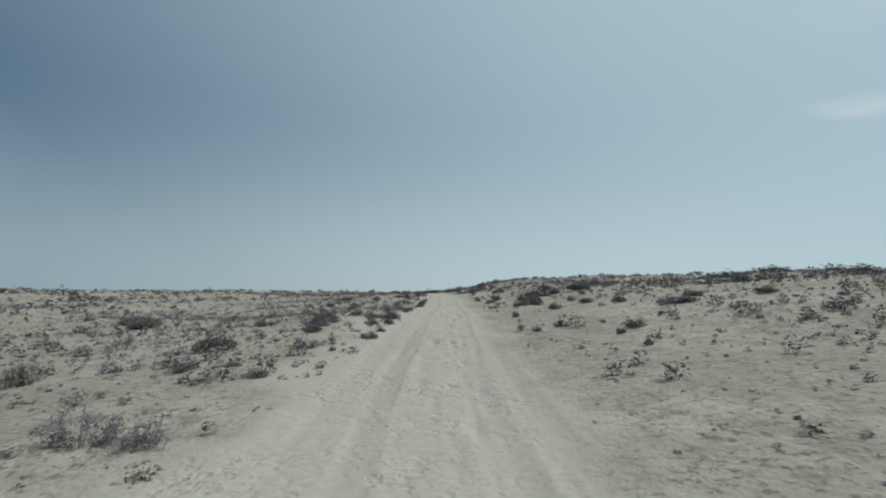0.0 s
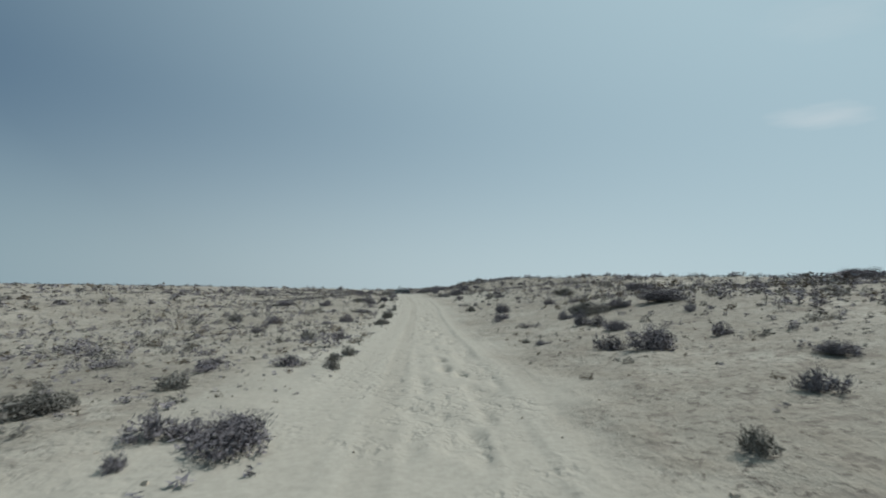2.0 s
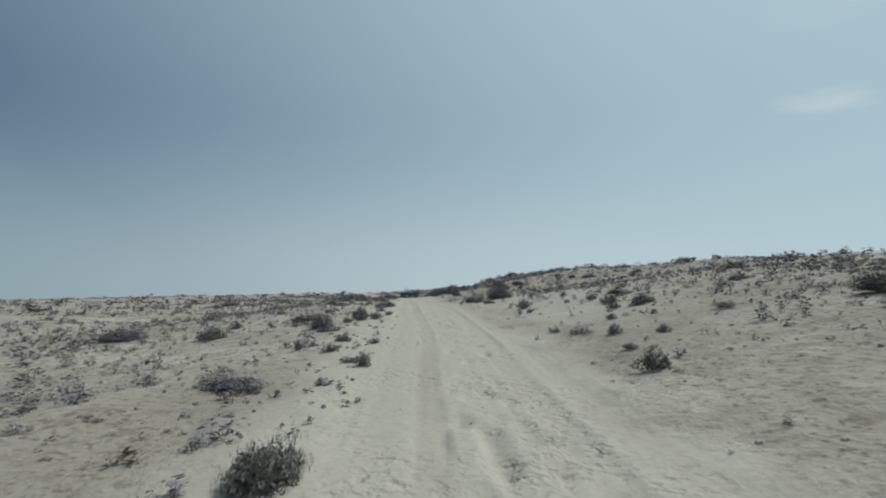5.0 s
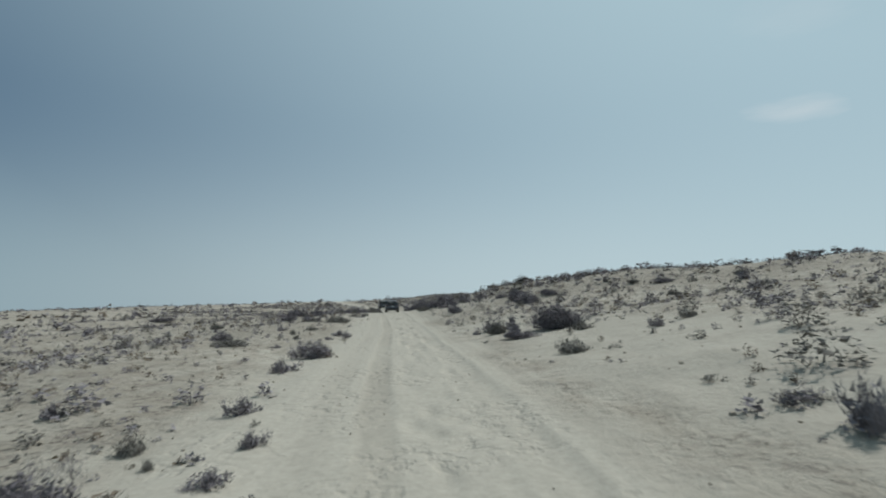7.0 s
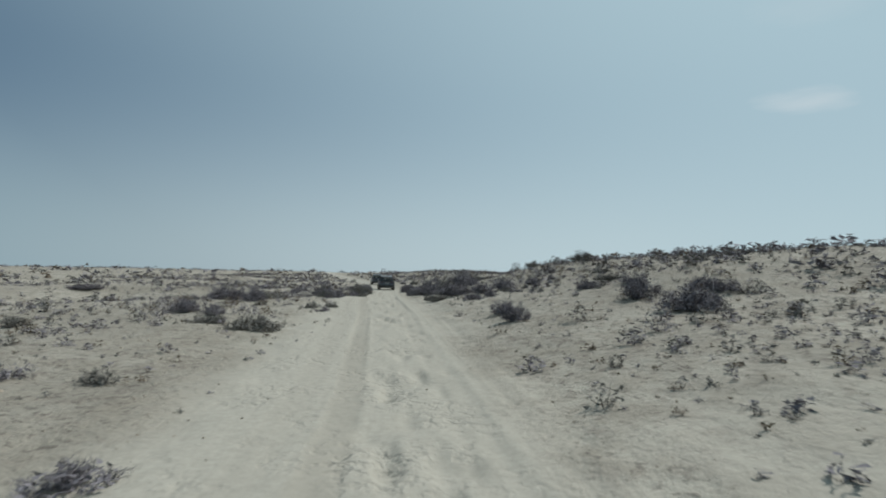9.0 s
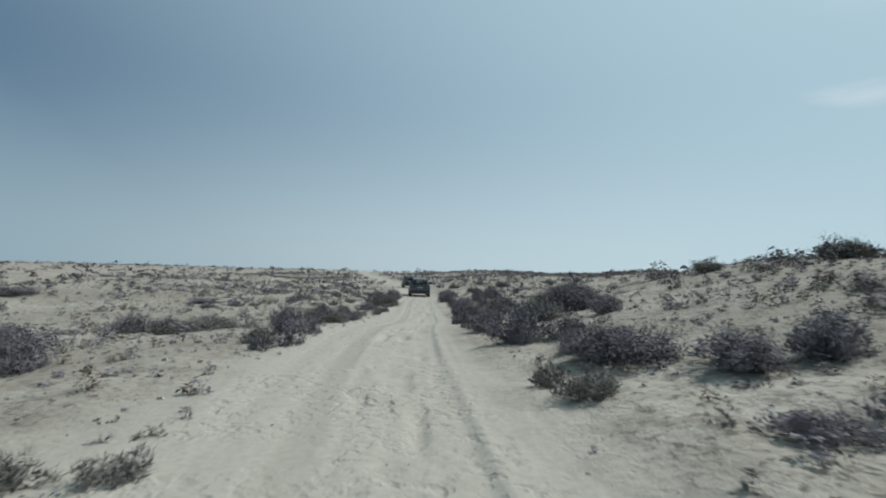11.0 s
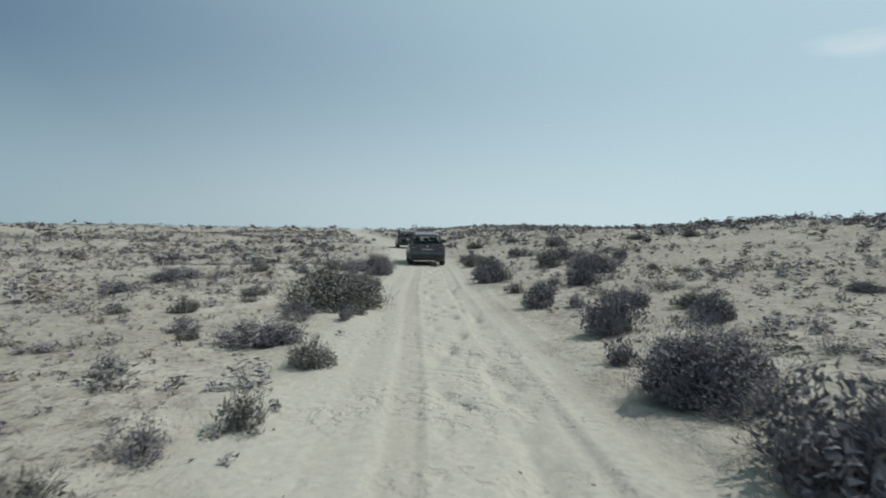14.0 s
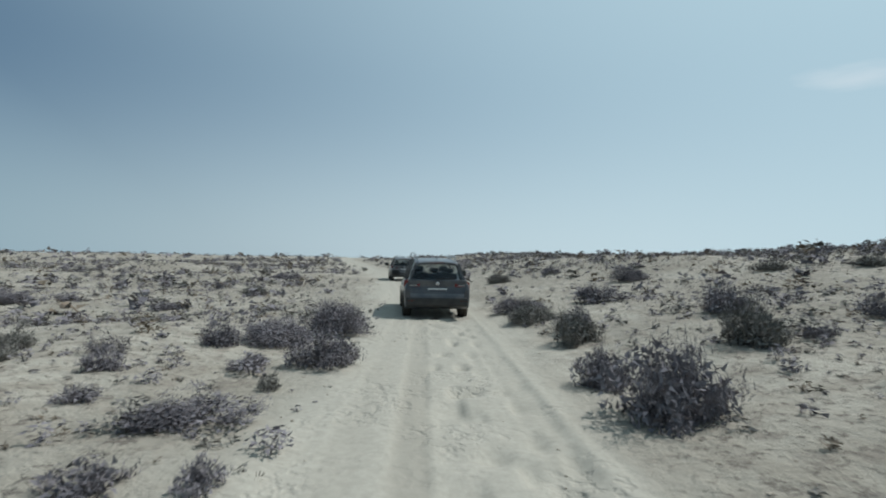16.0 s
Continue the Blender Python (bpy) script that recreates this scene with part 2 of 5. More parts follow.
def lumps(x, y, size, k=0):
    """Smooth value noise from -1 to 1, with lumps of that size in metres."""
    x, y = np.asarray(x, float) / size, np.asarray(y, float) / size
    i, j = np.floor(x), np.floor(y)
    u, v = x - i, y - j
    u, v = u * u * (3 - 2 * u), v * v * (3 - 2 * v)
    a, b, c, d = (hash01(i + p, j + q, k) for p, q in ((0, 0), (1, 0), (0, 1), (1, 1)))
    return 2 * (a * (1 - u) * (1 - v) + b * u * (1 - v) + c * (1 - u) * v + d * u * v) - 1


def curve(rows, col, y):
    """A smooth line through the rows (y, value, ...), flat beyond its ends."""
    k = np.array([r[0] for r in rows], float)
    v = np.array([r[col] for r in rows], float)
    s = np.gradient(v, k)
    y = np.clip(np.asarray(y, float), k[0], k[-1])
    i = np.clip(np.searchsorted(k, y) - 1, 0, len(k) - 2)
    h = k[i + 1] - k[i]
    t = (y - k[i]) / h
    return (v[i] * (1 + 2 * t) * (1 - t) ** 2 + v[i + 1] * t * t * (3 - 2 * t)
            + h * (s[i] * t * (1 - t) ** 2 - s[i + 1] * t * t * (1 - t)))


def step(a, b, v):
    t = np.clip((np.asarray(v, float) - a) / (b - a), 0, 1)
    return t * t * (3 - 2 * t)


# the track: distance along y, middle x, height
ROAD = [
    (-60, 0.00, -0.20),
    (-20, 0.00, -0.10),
    (0, -0.04, -0.01),
    (6.6, -0.14, 0.17),
    (12.6, 0.06, 0.44),
    (19.1, 0.31, 0.70),
    (25.6, 0.50, 0.69),
    (32.1, 0.66, 0.65),
    (38.5, 0.79, 0.81),
    (45.3, 0.93, 1.12),
    (52.2, 0.73, 1.43),
    (58.6, 0.64, 1.40),
    (65.2, 0.62, 1.42),
    (72, 0.42, 1.54),
    (79.4, -0.05, 1.71),
    (85.6, -0.13, 1.54),
    (91.5, 0.09, 1.14),
    (97, 0.11, 1.00),
    (104.7, 0.04, 0.99),
    (110.7, -0.01, 0.96),
    (118.1, -0.02, 0.94),
    (128.7, -0.90, 0.97),
    (140.1, -1.78, 1.04),
    (165.7, -6.28, 1.20),
    (220.7, -16.78, 2.00),
    (392.7, -36.78, 2.40),
]
# the bank on the sun's side: y, width to the crest, height of the crest above the track, steepness at its foot
BANK = [(-60, 19.5, 2.00, 2.98), (0, 42.4, 2.00, 1.54), (25, 21.5, 2.01, 2.24), (44, 29.4, 1.95, 2.00), (57, 33.0, 2.08, 1.65), (70, 18.6, 2.25, 1.73),
        (80, 15.1, 1.97, 1.41), (90, 21.2, 2.78, 2.04), (99, 23.6, 2.70, 1.00), (116, 24.2, 2.85, 1.15), (141, 23.9, 2.55, 1.06), (211, 29.9, 2.14, 1.31)]


def side(x, y):
    """Metres off the track's middle line."""
    return np.asarray(x, float) - curve(ROAD, 1, y)


def on_track(x, y):
    """1 on the wheel-worn strip, 0 off it, with an uneven edge."""
    d = side(x, y) + 0.18 * lumps(x, y, 1.3, 5) + 0.1 * lumps(x, y, 0.4, 6)
    return step(-1.75, -1.25, d) * (1 - step(1.3, 1.75, d))


def blown_sand(x, y):
    """1 on the track, fading out unevenly over the clean drifted sand beside it."""
    d = side(x, y) + 0.5 * lumps(x, y, 2.7, 18) + 0.25 * lumps(x, y, 0.8, 19)
    d = np.where(d > 0, d + 0.55 * step(0.85, 1.2, side(x, y)), -d - 0.1)
    # a clean drift lies against the foot of the bank
    drift = 0.7 * step(2.2, 3.2, d) * (1 - step(5.5, 8.0, d)) * step(40, 46, y) * (1 - step(60, 66, y)) * (side(x, y) > 0)
    return np.maximum(1 - step(1.2, 3.0, d), drift)


def pressed_lane(x, y):
    """1 on the sand pressed flat by wheels, 0 elsewhere, patchy along the way."""
    d = side(x, y) - 0.05 * lumps(0 * np.asarray(x, float), y, 7.0, 11) + 0.03 * lumps(x, y, 0.5, 28)
    patchy = 0.65 + 0.35 * lumps(x, y, 4.0, 29)
    out = 0 * d
    for c, half, much in ((-0.47, 0.16, 1.0), (0.74, 0.16, 0.25), (-0.98, 0.15, 0.35), (1.36, 0.13, 0.5)):
        out = np.maximum(out, much * (1 - step(half - 0.05, half + 0.05, np.abs(d - c))))
    return out * patchy


def ground_z(x, y, fine=True):
    x, y = np.asarray(x, float), np.asarray(y, float)
    d = side(x, y)
    base = curve(ROAD, 2, y)
    w, h = curve(BANK, 1, y), curve(BANK, 2, y)
    s = np.clip((d - 1.6) / (w - 1.6), 0, 1)
    bank = h * (1 - (1 - s) ** curve(BANK, 3, y)) * (1 - 0.75 * step(0, 70, d - w))
    off = step(1.5, 7.0, np.abs(d))
    z = base + bank - 0.45 * step(3, 15, -d) * (1 - step(98, 118, y))
    z = z + off * (0.16 * lumps(x, y, 4.5, 1) + 0.30 * lumps(x, y, 11.0, 2)) * (1 + 0.6 * step(0, 30, np.abs(d)))
    far = 2.5 + 0.8 * lumps(x, y, 90, 3) + 0.5 * lumps(x, y, 37, 4)
    reach = np.maximum(step(35, 160, np.abs(d)), np.maximum(step(175, 300, y), step(30, 150, -y)))
    z = z + (far - z) * reach
    z = np.where(np.hypot(x, y - 60) > 900, z + (2.4 - z) * step(900, 1500, np.hypot(x, y - 60)), z)
    if fine:
        t = on_track(x, y)
        wob = 0.05 * lumps(0 * x, y, 7.0, 11) + 0.015 * lumps(0 * x, y, 1.7, 20)
        worn = 0.6 + 0.4 * lumps(x, y, 3.1, 24)
        z = z - 0.02 * np.exp(-((d - 0.2) / 0.95) ** 6)
        # flat pressed wheel lanes with tread prints: the left one sharp, the right one softer, an old one filled with sand
        for c, half, deep, soft in ((-0.47, 0.125, 0.018, 0.07), (0.74, 0.14, 0.012, 0.08), (-0.98, 0.13, 0.008, 0.10), (1.36, 0.10, 0.009, 0.06)):
            e = np.abs(d - c - wob)
            bar = 0.006 * np.where(np.floor((y + 0.35 * np.abs(d - c)) / 0.21) % 2 == 0, 1, -1) * step(-0.2, 0.3, lumps(x, y, 2.4, 26))
            z = z - (deep * worn + bar * deep / 0.018) * (1 - step(half, half + soft, e)) + 0.4 * deep * worn * np.exp(-((e - half - 0.06) / 0.045) ** 2)
        # drawn-out streaks along the track, scuffed dents between the wheels
        z = z + t * 0.004 * (lumps(d * 9, y * 0.4, 1.0, 14) + lumps(d * 4, y * 0.25, 1.0, 25))
        dents = np.maximum(0, lumps(x, y * 0.62, 0.21, 7) - 0.1) * np.maximum(0.2, 0.5 + 0.6 * lumps(x, y, 2.2, 15))
        z = z - 0.17 * dents * np.exp(-((d - 0.28) / 0.55) ** 4)
        # low broken ledge along the sunward side of the lane, where the sand lies deeper
        lane = 0.96 + wob + 0.03 * lumps(0 * x, y, 2.3, 41) + 0.012 * lumps(x, y, 0.3, 42)
        z = z + (0.013 + 0.032 * step(74, 78, y) * (1 - step(93, 98, y))) * (0.65 + 0.5 * lumps(x, y, 1.8, 43)) * step(-0.05, 0.04, d - lane) * (1 - step(1.15, 2.2, d))
        z = z + 0.012 * np.exp(-((d - lane - 0.05) / 0.06) ** 2) * (0.6 + 0.5 * lumps(x, y, 1.1, 44))
        # loose sand thrown up along the edges
        z = z + 0.030 * np.exp(-((d - 1.62 - 0.15 * lumps(x, y, 3.5, 12)) / 0.22) ** 2) * (0.6 + 0.4 * lumps(x, y, 6, 16))
        z = z + 0.022 * np.exp(-((d + 1.45 + 0.15 * lumps(x, y, 3.0, 17)) / 0.25) ** 2) * (0.6 + 0.4 * lumps(x, y, 5, 27))
        z = z + 0.010 * (1 - t) * lumps(x, y, 0.7, 8)
        z = z + (1 - t) * (0.055 * np.maximum(lumps(x, y, 0.9, 9), -0.2) + 0.022 * lumps(x, y, 0.4, 10)) * (1 - step(30, 60, np.abs(d)))
    return z


# ---- building helpers ----
def part(name, bm, mat, parent=None, label="", smooth=False):
    """Links a bmesh as one mesh object, under a thing or a part if one is given."""
    me = bpy.data.meshes.new(name)
    bm.to_mesh(me)
    bm.free()
    me.materials.append(mat)
    if smooth:
        me.polygons.foreach_set("use_smooth", [True] * len(me.polygons))
    ob = new(name, me)
    ob.parent = parent
    if label:
        tagged(ob, label)
    return ob


def mesh_part(name, verts, faces, mat, parent=None, smooth=False):
    me = bpy.data.meshes.new(name)
    me.from_pydata(verts, [], faces)
    me.materials.append(mat)
    if smooth:
        me.polygons.foreach_set("use_smooth", [True] * len(me.polygons))
    ob = new(name, me)
    ob.parent = parent
    return ob


# ---- ground ----
def spread(lo, hi, fine, end, grow):
    """Steps of one size between lo and hi, growing outwards to +-end."""
    v = list(np.arange(lo, hi + 1e-6, fine))
    s = fine
    while v[-1] < end:
        s *= grow
        v.append(v[-1] + s)
    s = fine
    while v[0] > -end:
        s *= grow
        v.insert(0, v[0] - s)
    return v


def build_ground():
    xs = np.array(spread(-1.75, 2.0, 0.042, 3800, 1.10))
    ys = np.array(spread(-1, 120, 0.155, 3800, 1.09))
    gx, gy = np.meshgrid(xs, ys)
    lean = curve(ROAD, 1, gy) * (1 - step(40, 120, np.abs(gx)))
    gx = gx + lean
    gz = ground_z(gx, gy)
    nx, ny = len(xs), len(ys)
    me = bpy.data.meshes.new("ground")
    me.vertices.add(nx * ny)
    me.vertices.foreach_set("co", np.stack([gx, gy, gz], -1).astype(np.float32).ravel())
    i = (np.arange(ny - 1)[:, None] * nx + np.arange(nx - 1)).ravel()
    quads = np.stack([i, i + 1, i + 1 + nx, i + nx], -1).astype(np.int32)
    me.loops.add(quads.size)
    me.loops.foreach_set("vertex_index", quads.ravel())
    me.polygons.add(len(quads))
    me.polygons.foreach_set("loop_start", np.arange(0, quads.size, 4, dtype=np.int32))
    me.polygons.foreach_set("use_smooth", np.ones(len(quads), dtype=bool))
    at = me.attributes.new("blown", "FLOAT", "POINT")
    at.data.foreach_set("value", blown_sand(gx, gy).astype(np.float32).ravel())
    at = me.attributes.new("pressed", "FLOAT", "POINT")
    at.data.foreach_set("value", pressed_lane(gx, gy).astype(np.float32).ravel())
    me.update(calc_edges=True)
    me.materials.append(SAND)
    return tagged(new("ground", me), "pale crusted desert sand with wheel ruts along a track", "ground", kind="structure")


build_ground()


# ---- shrubs ----
def tube(verts, faces, pts, r0, r1):
    """A three-sided tapered twig along the points."""
    n0 = len(verts)
    n = len(pts)
    for k, p in enumerate(pts):
        q = pts[min(k + 1, n - 1)] - pts[max(k - 1, 0)]
        u = q.orthogonal().normalized()
        v = q.cross(u).normalized()
        r = r0 + (r1 - r0) * k / (n - 1)
        for a in (0, 2.094, 4.189):
            verts.append(p + u * (r * math.cos(a)) + v * (r * math.sin(a)))
    for k in range(n - 1):
        for a in range(3):
            i, j = n0 + 3 * k + a, n0 + 3 * k + (a + 1) % 3
            faces.append((i, j, j + 3, i + 3))


def leaf(verts, faces, p, size, rng, long=1.6, wide=0.30, lean=None):
    """A small pointed leaf or needle, at random or along a direction."""
    d = Vector((rng.gauss(0, 1), rng.gauss(0, 1), rng.gauss(0.5, 0.8))).normalized()
    if lean is not None:
        d = (d * 0.6 + lean).normalized()
    u = d.orthogonal().normalized()
    u = (Matrix.Rotation(rng.uniform(0, 6.28), 3, d) @ u)
    n0 = len(verts)
    verts += [p + u * size * wide, p + d * size * long, p - u * size * wide]
    faces.append((n0, n0 + 1, n0 + 2))


def shrub_meshes(seed, width, height, stems, leaves, leaf_size, upright=0.5, spiky=0.0, fill=0.0, full=False):
    """Twigs and foliage of one shrub: stems fan out of the ground into an uneven dome with gaps."""
    rng = random.Random(seed)
    tv, tf, lv, lf = [], [], [], []
    mounds = [(0.0, 0.0, 0.76 if full else 0.62, 1.0)]
    for k in range(rng.choice((2, 3, 4))):
        a, r = rng.uniform(0, 6.28), rng.uniform(0.16, 0.34)
        mounds.append((math.cos(a) * r * width, math.sin(a) * r * width, rng.uniform(0.28, 0.5) + 0.1 * full, rng.uniform(0.5, 0.95) * (1 - 0.1 * full) + 0.1 * full))
    tips = []
    for s in range(stems):
        mx, my, mw, mh = mounds[min(int(rng.random() ** 1.3 * len(mounds)), len(mounds) - 1)]
        az = rng.uniform(0, 6.28)
        out = rng.uniform(0.02, 1.0) ** 0.55
        top = height * mh * (1.02 - 0.86 * out ** 2) * rng.uniform(0.45, 1.0)
        ox, oy = math.cos(az) * out * mw * width / 2, math.sin(az) * out * mw * width / 2
        end = Vector((mx + ox, my + oy, max(top, 0.05 * height)))
        root = 0.5 - 0.25 * upright
        base = Vector((mx * 0.7 + ox * root, my * 0.7 + oy * root, -0.06))
        tube(tv, tf, [Vector((0, 0, -0.07)), base], 0.012, 0.008)      # buried root
        mid = base.lerp(end, 0.5) + Vector((ox * 0.16, oy * 0.16, -top * 0.12 * (1 - upright)))
        wob = width * 0.03
        pts = [base, mid + Vector([rng.uniform(-wob, wob) for _ in range(3)]), end]
        thick = 0.0055 if stems < 30 else 0.0042
        tube(tv, tf, pts, thick, thick * 0.25)
        for b in range(2):
            f = rng.uniform(0.1, 1.0) if b else rng.uniform(0.85, 1.0)
            p = base.lerp(mid, 0.5 + f) if f < 0.5 else mid.lerp(end, 2 * f - 1)
            q = p + Vector((rng.gauss(0, 1), rng.gauss(0, 1), rng.gauss(0.5, 0.7))).normalized() * width * rng.uniform(0.05, 0.13)
            q.z = max(q.z, 0.02)
            tube(tv, tf, [p, q], thick * 0.45, thick * 0.2)
            tips.append((p, q))
    for k in range(int(leaves * fill)):
        if full and k % 2:
            # the dense inside of the crown
            mx, my, mw, mh = mounds[min(int(rng.random() ** 1.5 * len(mounds)), len(mounds) - 1)]
            a, r = rng.uniform(0, 6.28), rng.random() ** 0.5 * 0.8
            c = Vector((mx + math.cos(a) * r * mw * width / 2, my + math.sin(a) * r * mw * width / 2, rng.uniform(0.02, 0.78) * height * mh * (1 - 0.8 * r * r)))
            leaf(lv, lf, c, leaf_size * 3.0, rng, 1.2)
            continue
        p, q = rng.choice(tips)
        c = p * rng.uniform(0.45, 0.97) + Vector((rng.gauss(0, 0.03), rng.gauss(0, 0.03), 0)) * width
        leaf(lv, lf, c, leaf_size * 2.2, rng, 1.2)
    for k in range(leaves):
        p, q = rng.choice(tips)
        c = p.lerp(q, rng.uniform(0.2, 1.1))
        s = width * 0.048 * (1 - spiky)
        c = c + Vector((rng.gauss(0, s), rng.gauss(0, s), rng.gauss(0, s)))
        c.z = max(c.z, 0.01)
        if full:
            leaf(lv, lf, c, leaf_size * rng.uniform(0.6, 1.4), rng, 3.0, 0.2, (q - p).normalized() * 0.6 + Vector((0, 0, 0.4)))
        else:
            leaf(lv, lf, c, leaf_size * rng.uniform(0.6, 1.4), rng, 1.6 + 1.5 * spiky)
    return (tv, tf), (lv, lf)


def make_shrub(name, seed, leafmat, twigmat, label, category, **kw):
    """A model shrub of unit size, standing at the origin until it is copied."""
    (tv, tf), (lv, lf) = shrub_meshes(seed, **kw)
    root = new(name)
    mesh_part("stem", tv, tf, twigmat, root)
    mesh_part("foliage", lv, lf, leafmat, root)
    return tagged(root, label, category)


DENSE = [make_shrub("shrub", 10 + i, LEAF_DARK if i % 3 else LEAF_GREEN, TWIG, "dark grey-green dense desert shrub rooted in sand", "shrub", width=1.0,
                    height=0.46 + 0.05 * (i % 3), stems=24, leaves=3100, leaf_size=0.0160, upright=0.6, spiky=0.1, fill=0.6, full=True) for i in range(6)]
OPEN = [make_shrub("shrub", 30 + i, LEAF_DARK, TWIG, "open twiggy purple-grey desert shrub with sparse leaves", "shrub", width=1.0,
                   height=0.55, stems=40, leaves=1250, leaf_size=0.019, upright=0.7, spiky=0.4, fill=0.04) for i in range(5)]
DRY = [make_shrub("dry_shrub", 50 + i, LEAF_DRY if i % 2 else LEAF_GREEN, TWIG_GREY, "small dry straw-brown desert shrub on bare sand", "shrub", width=1.0,
                  height=0.5, stems=15, leaves=330, leaf_size=0.036, upright=0.6, spiky=0.5) for i in range(4)]
SMALL = [make_shrub("shrub", 90 + i, LEAF_DARK if i % 3 else LEAF_GREEN, TWIG, "small compact dark grey desert shrub on sand", "shrub", width=1.0,
                    height=0.5, stems=14, leaves=760, leaf_size=0.032, fill=0.3, full=True) for i in range(6)]
LARGE = [make_shrub("large_shrub", 70 + i, LEAF_DARK if i != 1 else LEAF_GREEN, TWIG, "large spreading dark grey desert shrub with dense twigs", "shrub", width=1.0,
                    height=0.56, stems=44, leaves=12800, leaf_size=0.0098, upright=0.6, spiky=0.1, fill=0.65, full=True) for i in range(4)]
USED = set()
SPOTS = []


def plant(models, x, y, width, height, pick=None):
    """Stands a shrub of that width and height on the ground at x, y."""
    k = len(SPOTS) if pick is None else pick
    if models is DENSE and width > 1.0:
        models = LARGE
    elif models is DRY and width > 0.45:
        models = OPEN
    elif models is not DRY and width < 0.45:
        models = SMALL
    model = models[k % len(models)]
    rng = random.Random(k * 7 + 3)
    z = float(ground_z(x, y))
    co = np.array([v.co[:] for v in [c for c in model.children if c.name.startswith("foliage")][0].data.vertices])
    low, high = np.percentile(co, 2, axis=0), np.percentile(co, 98, axis=0)
    span, tall = (high[0] + high[1] - low[0] - low[1]) / 2, high[2]
    m = Matrix.Translation((x, y, z)) @ Matrix.Rotation(rng.uniform(0, 6.28), 4, "Z")
    if model.name in USED:
        ob = copy_thing(model, m)
    else:
        USED.add(model.name)
        model.matrix_basis = m
        ob = model
    ob.scale = (width / span * rng.uniform(0.95, 1.1), width / span * rng.uniform(0.9, 1.08), height / tall)
    # the crown's middle stands over the spot
    off = m.to_3x3() @ Vector((-(low[0] + high[0]) / 2 * ob.scale[0], -(low[1] + high[1]) / 2 * ob.scale[1], 0))
    ob.location = Vector((x + off.x, y + off.y, float(ground_z(x + off.x, y + off.y))))
    tagged(ob, group="desert shrubs")
    SPOTS.append((x, y, width))
    return ob


# shrubs from y = 4 to 12: kind, x, y, width, height
for row in (
        (OPEN, -2.50, 4.61, 0.54, 0.26),
        (OPEN, -3.07, 4.61, 0.52, 0.30),
        (OPEN, -2.58, 7.61, 0.31, 0.09),
        (OPEN, -6.06, 7.80, 0.42, 0.31),
        (OPEN, -4.02, 8.43, 0.43, 0.21),
        (DRY, -1.80, 8.43, 0.20, 0.11),
        (OPEN, -3.26, 8.56, 0.17, 0.13),
        (OPEN, 4.12, 9.79, 0.19, 0.13),
        (DRY, 2.80, 9.86, 0.22, 0.08),
        (OPEN, -2.01, 10.25, 0.13, 0.10),
        (OPEN, -2.59, 10.43, 0.43, 0.21),
        (DRY, 4.52, 10.47, 0.29, 0.18),
        (DENSE, -4.46, 10.67, 0.82, 0.28),
        (DRY, -1.88, 10.83, 0.11, 0.05),
        (DRY, 2.49, 10.91, 0.09, 0.06),
        (DRY, -2.16, 11.07, 0.21, 0.06),
        (OPEN, 4.10, 11.18, 0.23, 0.18),
        (DRY, -3.51, 11.68, 0.16, 0.05),
        (OPEN, 4.62, 11.79, 0.39, 0.24),
        (OPEN, -1.42, 11.82, 0.28, 0.17),
):
    plant(*row)
# shrubs from y = 11 to 16: kind, x, y, width, height
for row in (
        (DRY, -3.11, 11.83, 0.21, 0.06),
        (OPEN, -1.59, 12.00, 0.23, 0.12),
        (OPEN, 2.49, 12.36, 0.25, 0.14),
        (DRY, 7.47, 12.56, 0.43, 0.17),
        (OPEN, 4.22, 12.69, 0.14, 0.08),
        (OPEN, 3.22, 12.90, 0.31, 0.18),
        (DENSE, -3.03, 13.01, 0.51, 0.20),
        (DRY, 6.00, 13.05, 0.44, 0.22),
        (OPEN, -2.02, 13.26, 0.23, 0.09),
        (DRY, -3.84, 13.27, 0.21, 0.11),
        (OPEN, 2.26, 13.29, 0.15, 0.10),
        (OPEN, -1.37, 13.30, 0.30, 0.11),
        (DRY, -3.62, 13.41, 0.18, 0.11),
        (DENSE, 9.37, 14.27, 0.55, 0.16),
        (DENSE, -3.30, 14.81, 0.60, 0.27),
        (DENSE, 7.17, 14.98, 0.85, 0.23),
        (DRY, -2.45, 15.03, 0.13, 0.08),
        (DRY, 3.81, 15.05, 0.18, 0.11),
        (DENSE, -1.29, 15.08, 0.26, 0.19),
        (OPEN, -1.79, 15.11, 0.33, 0.23),
):
    plant(*row)
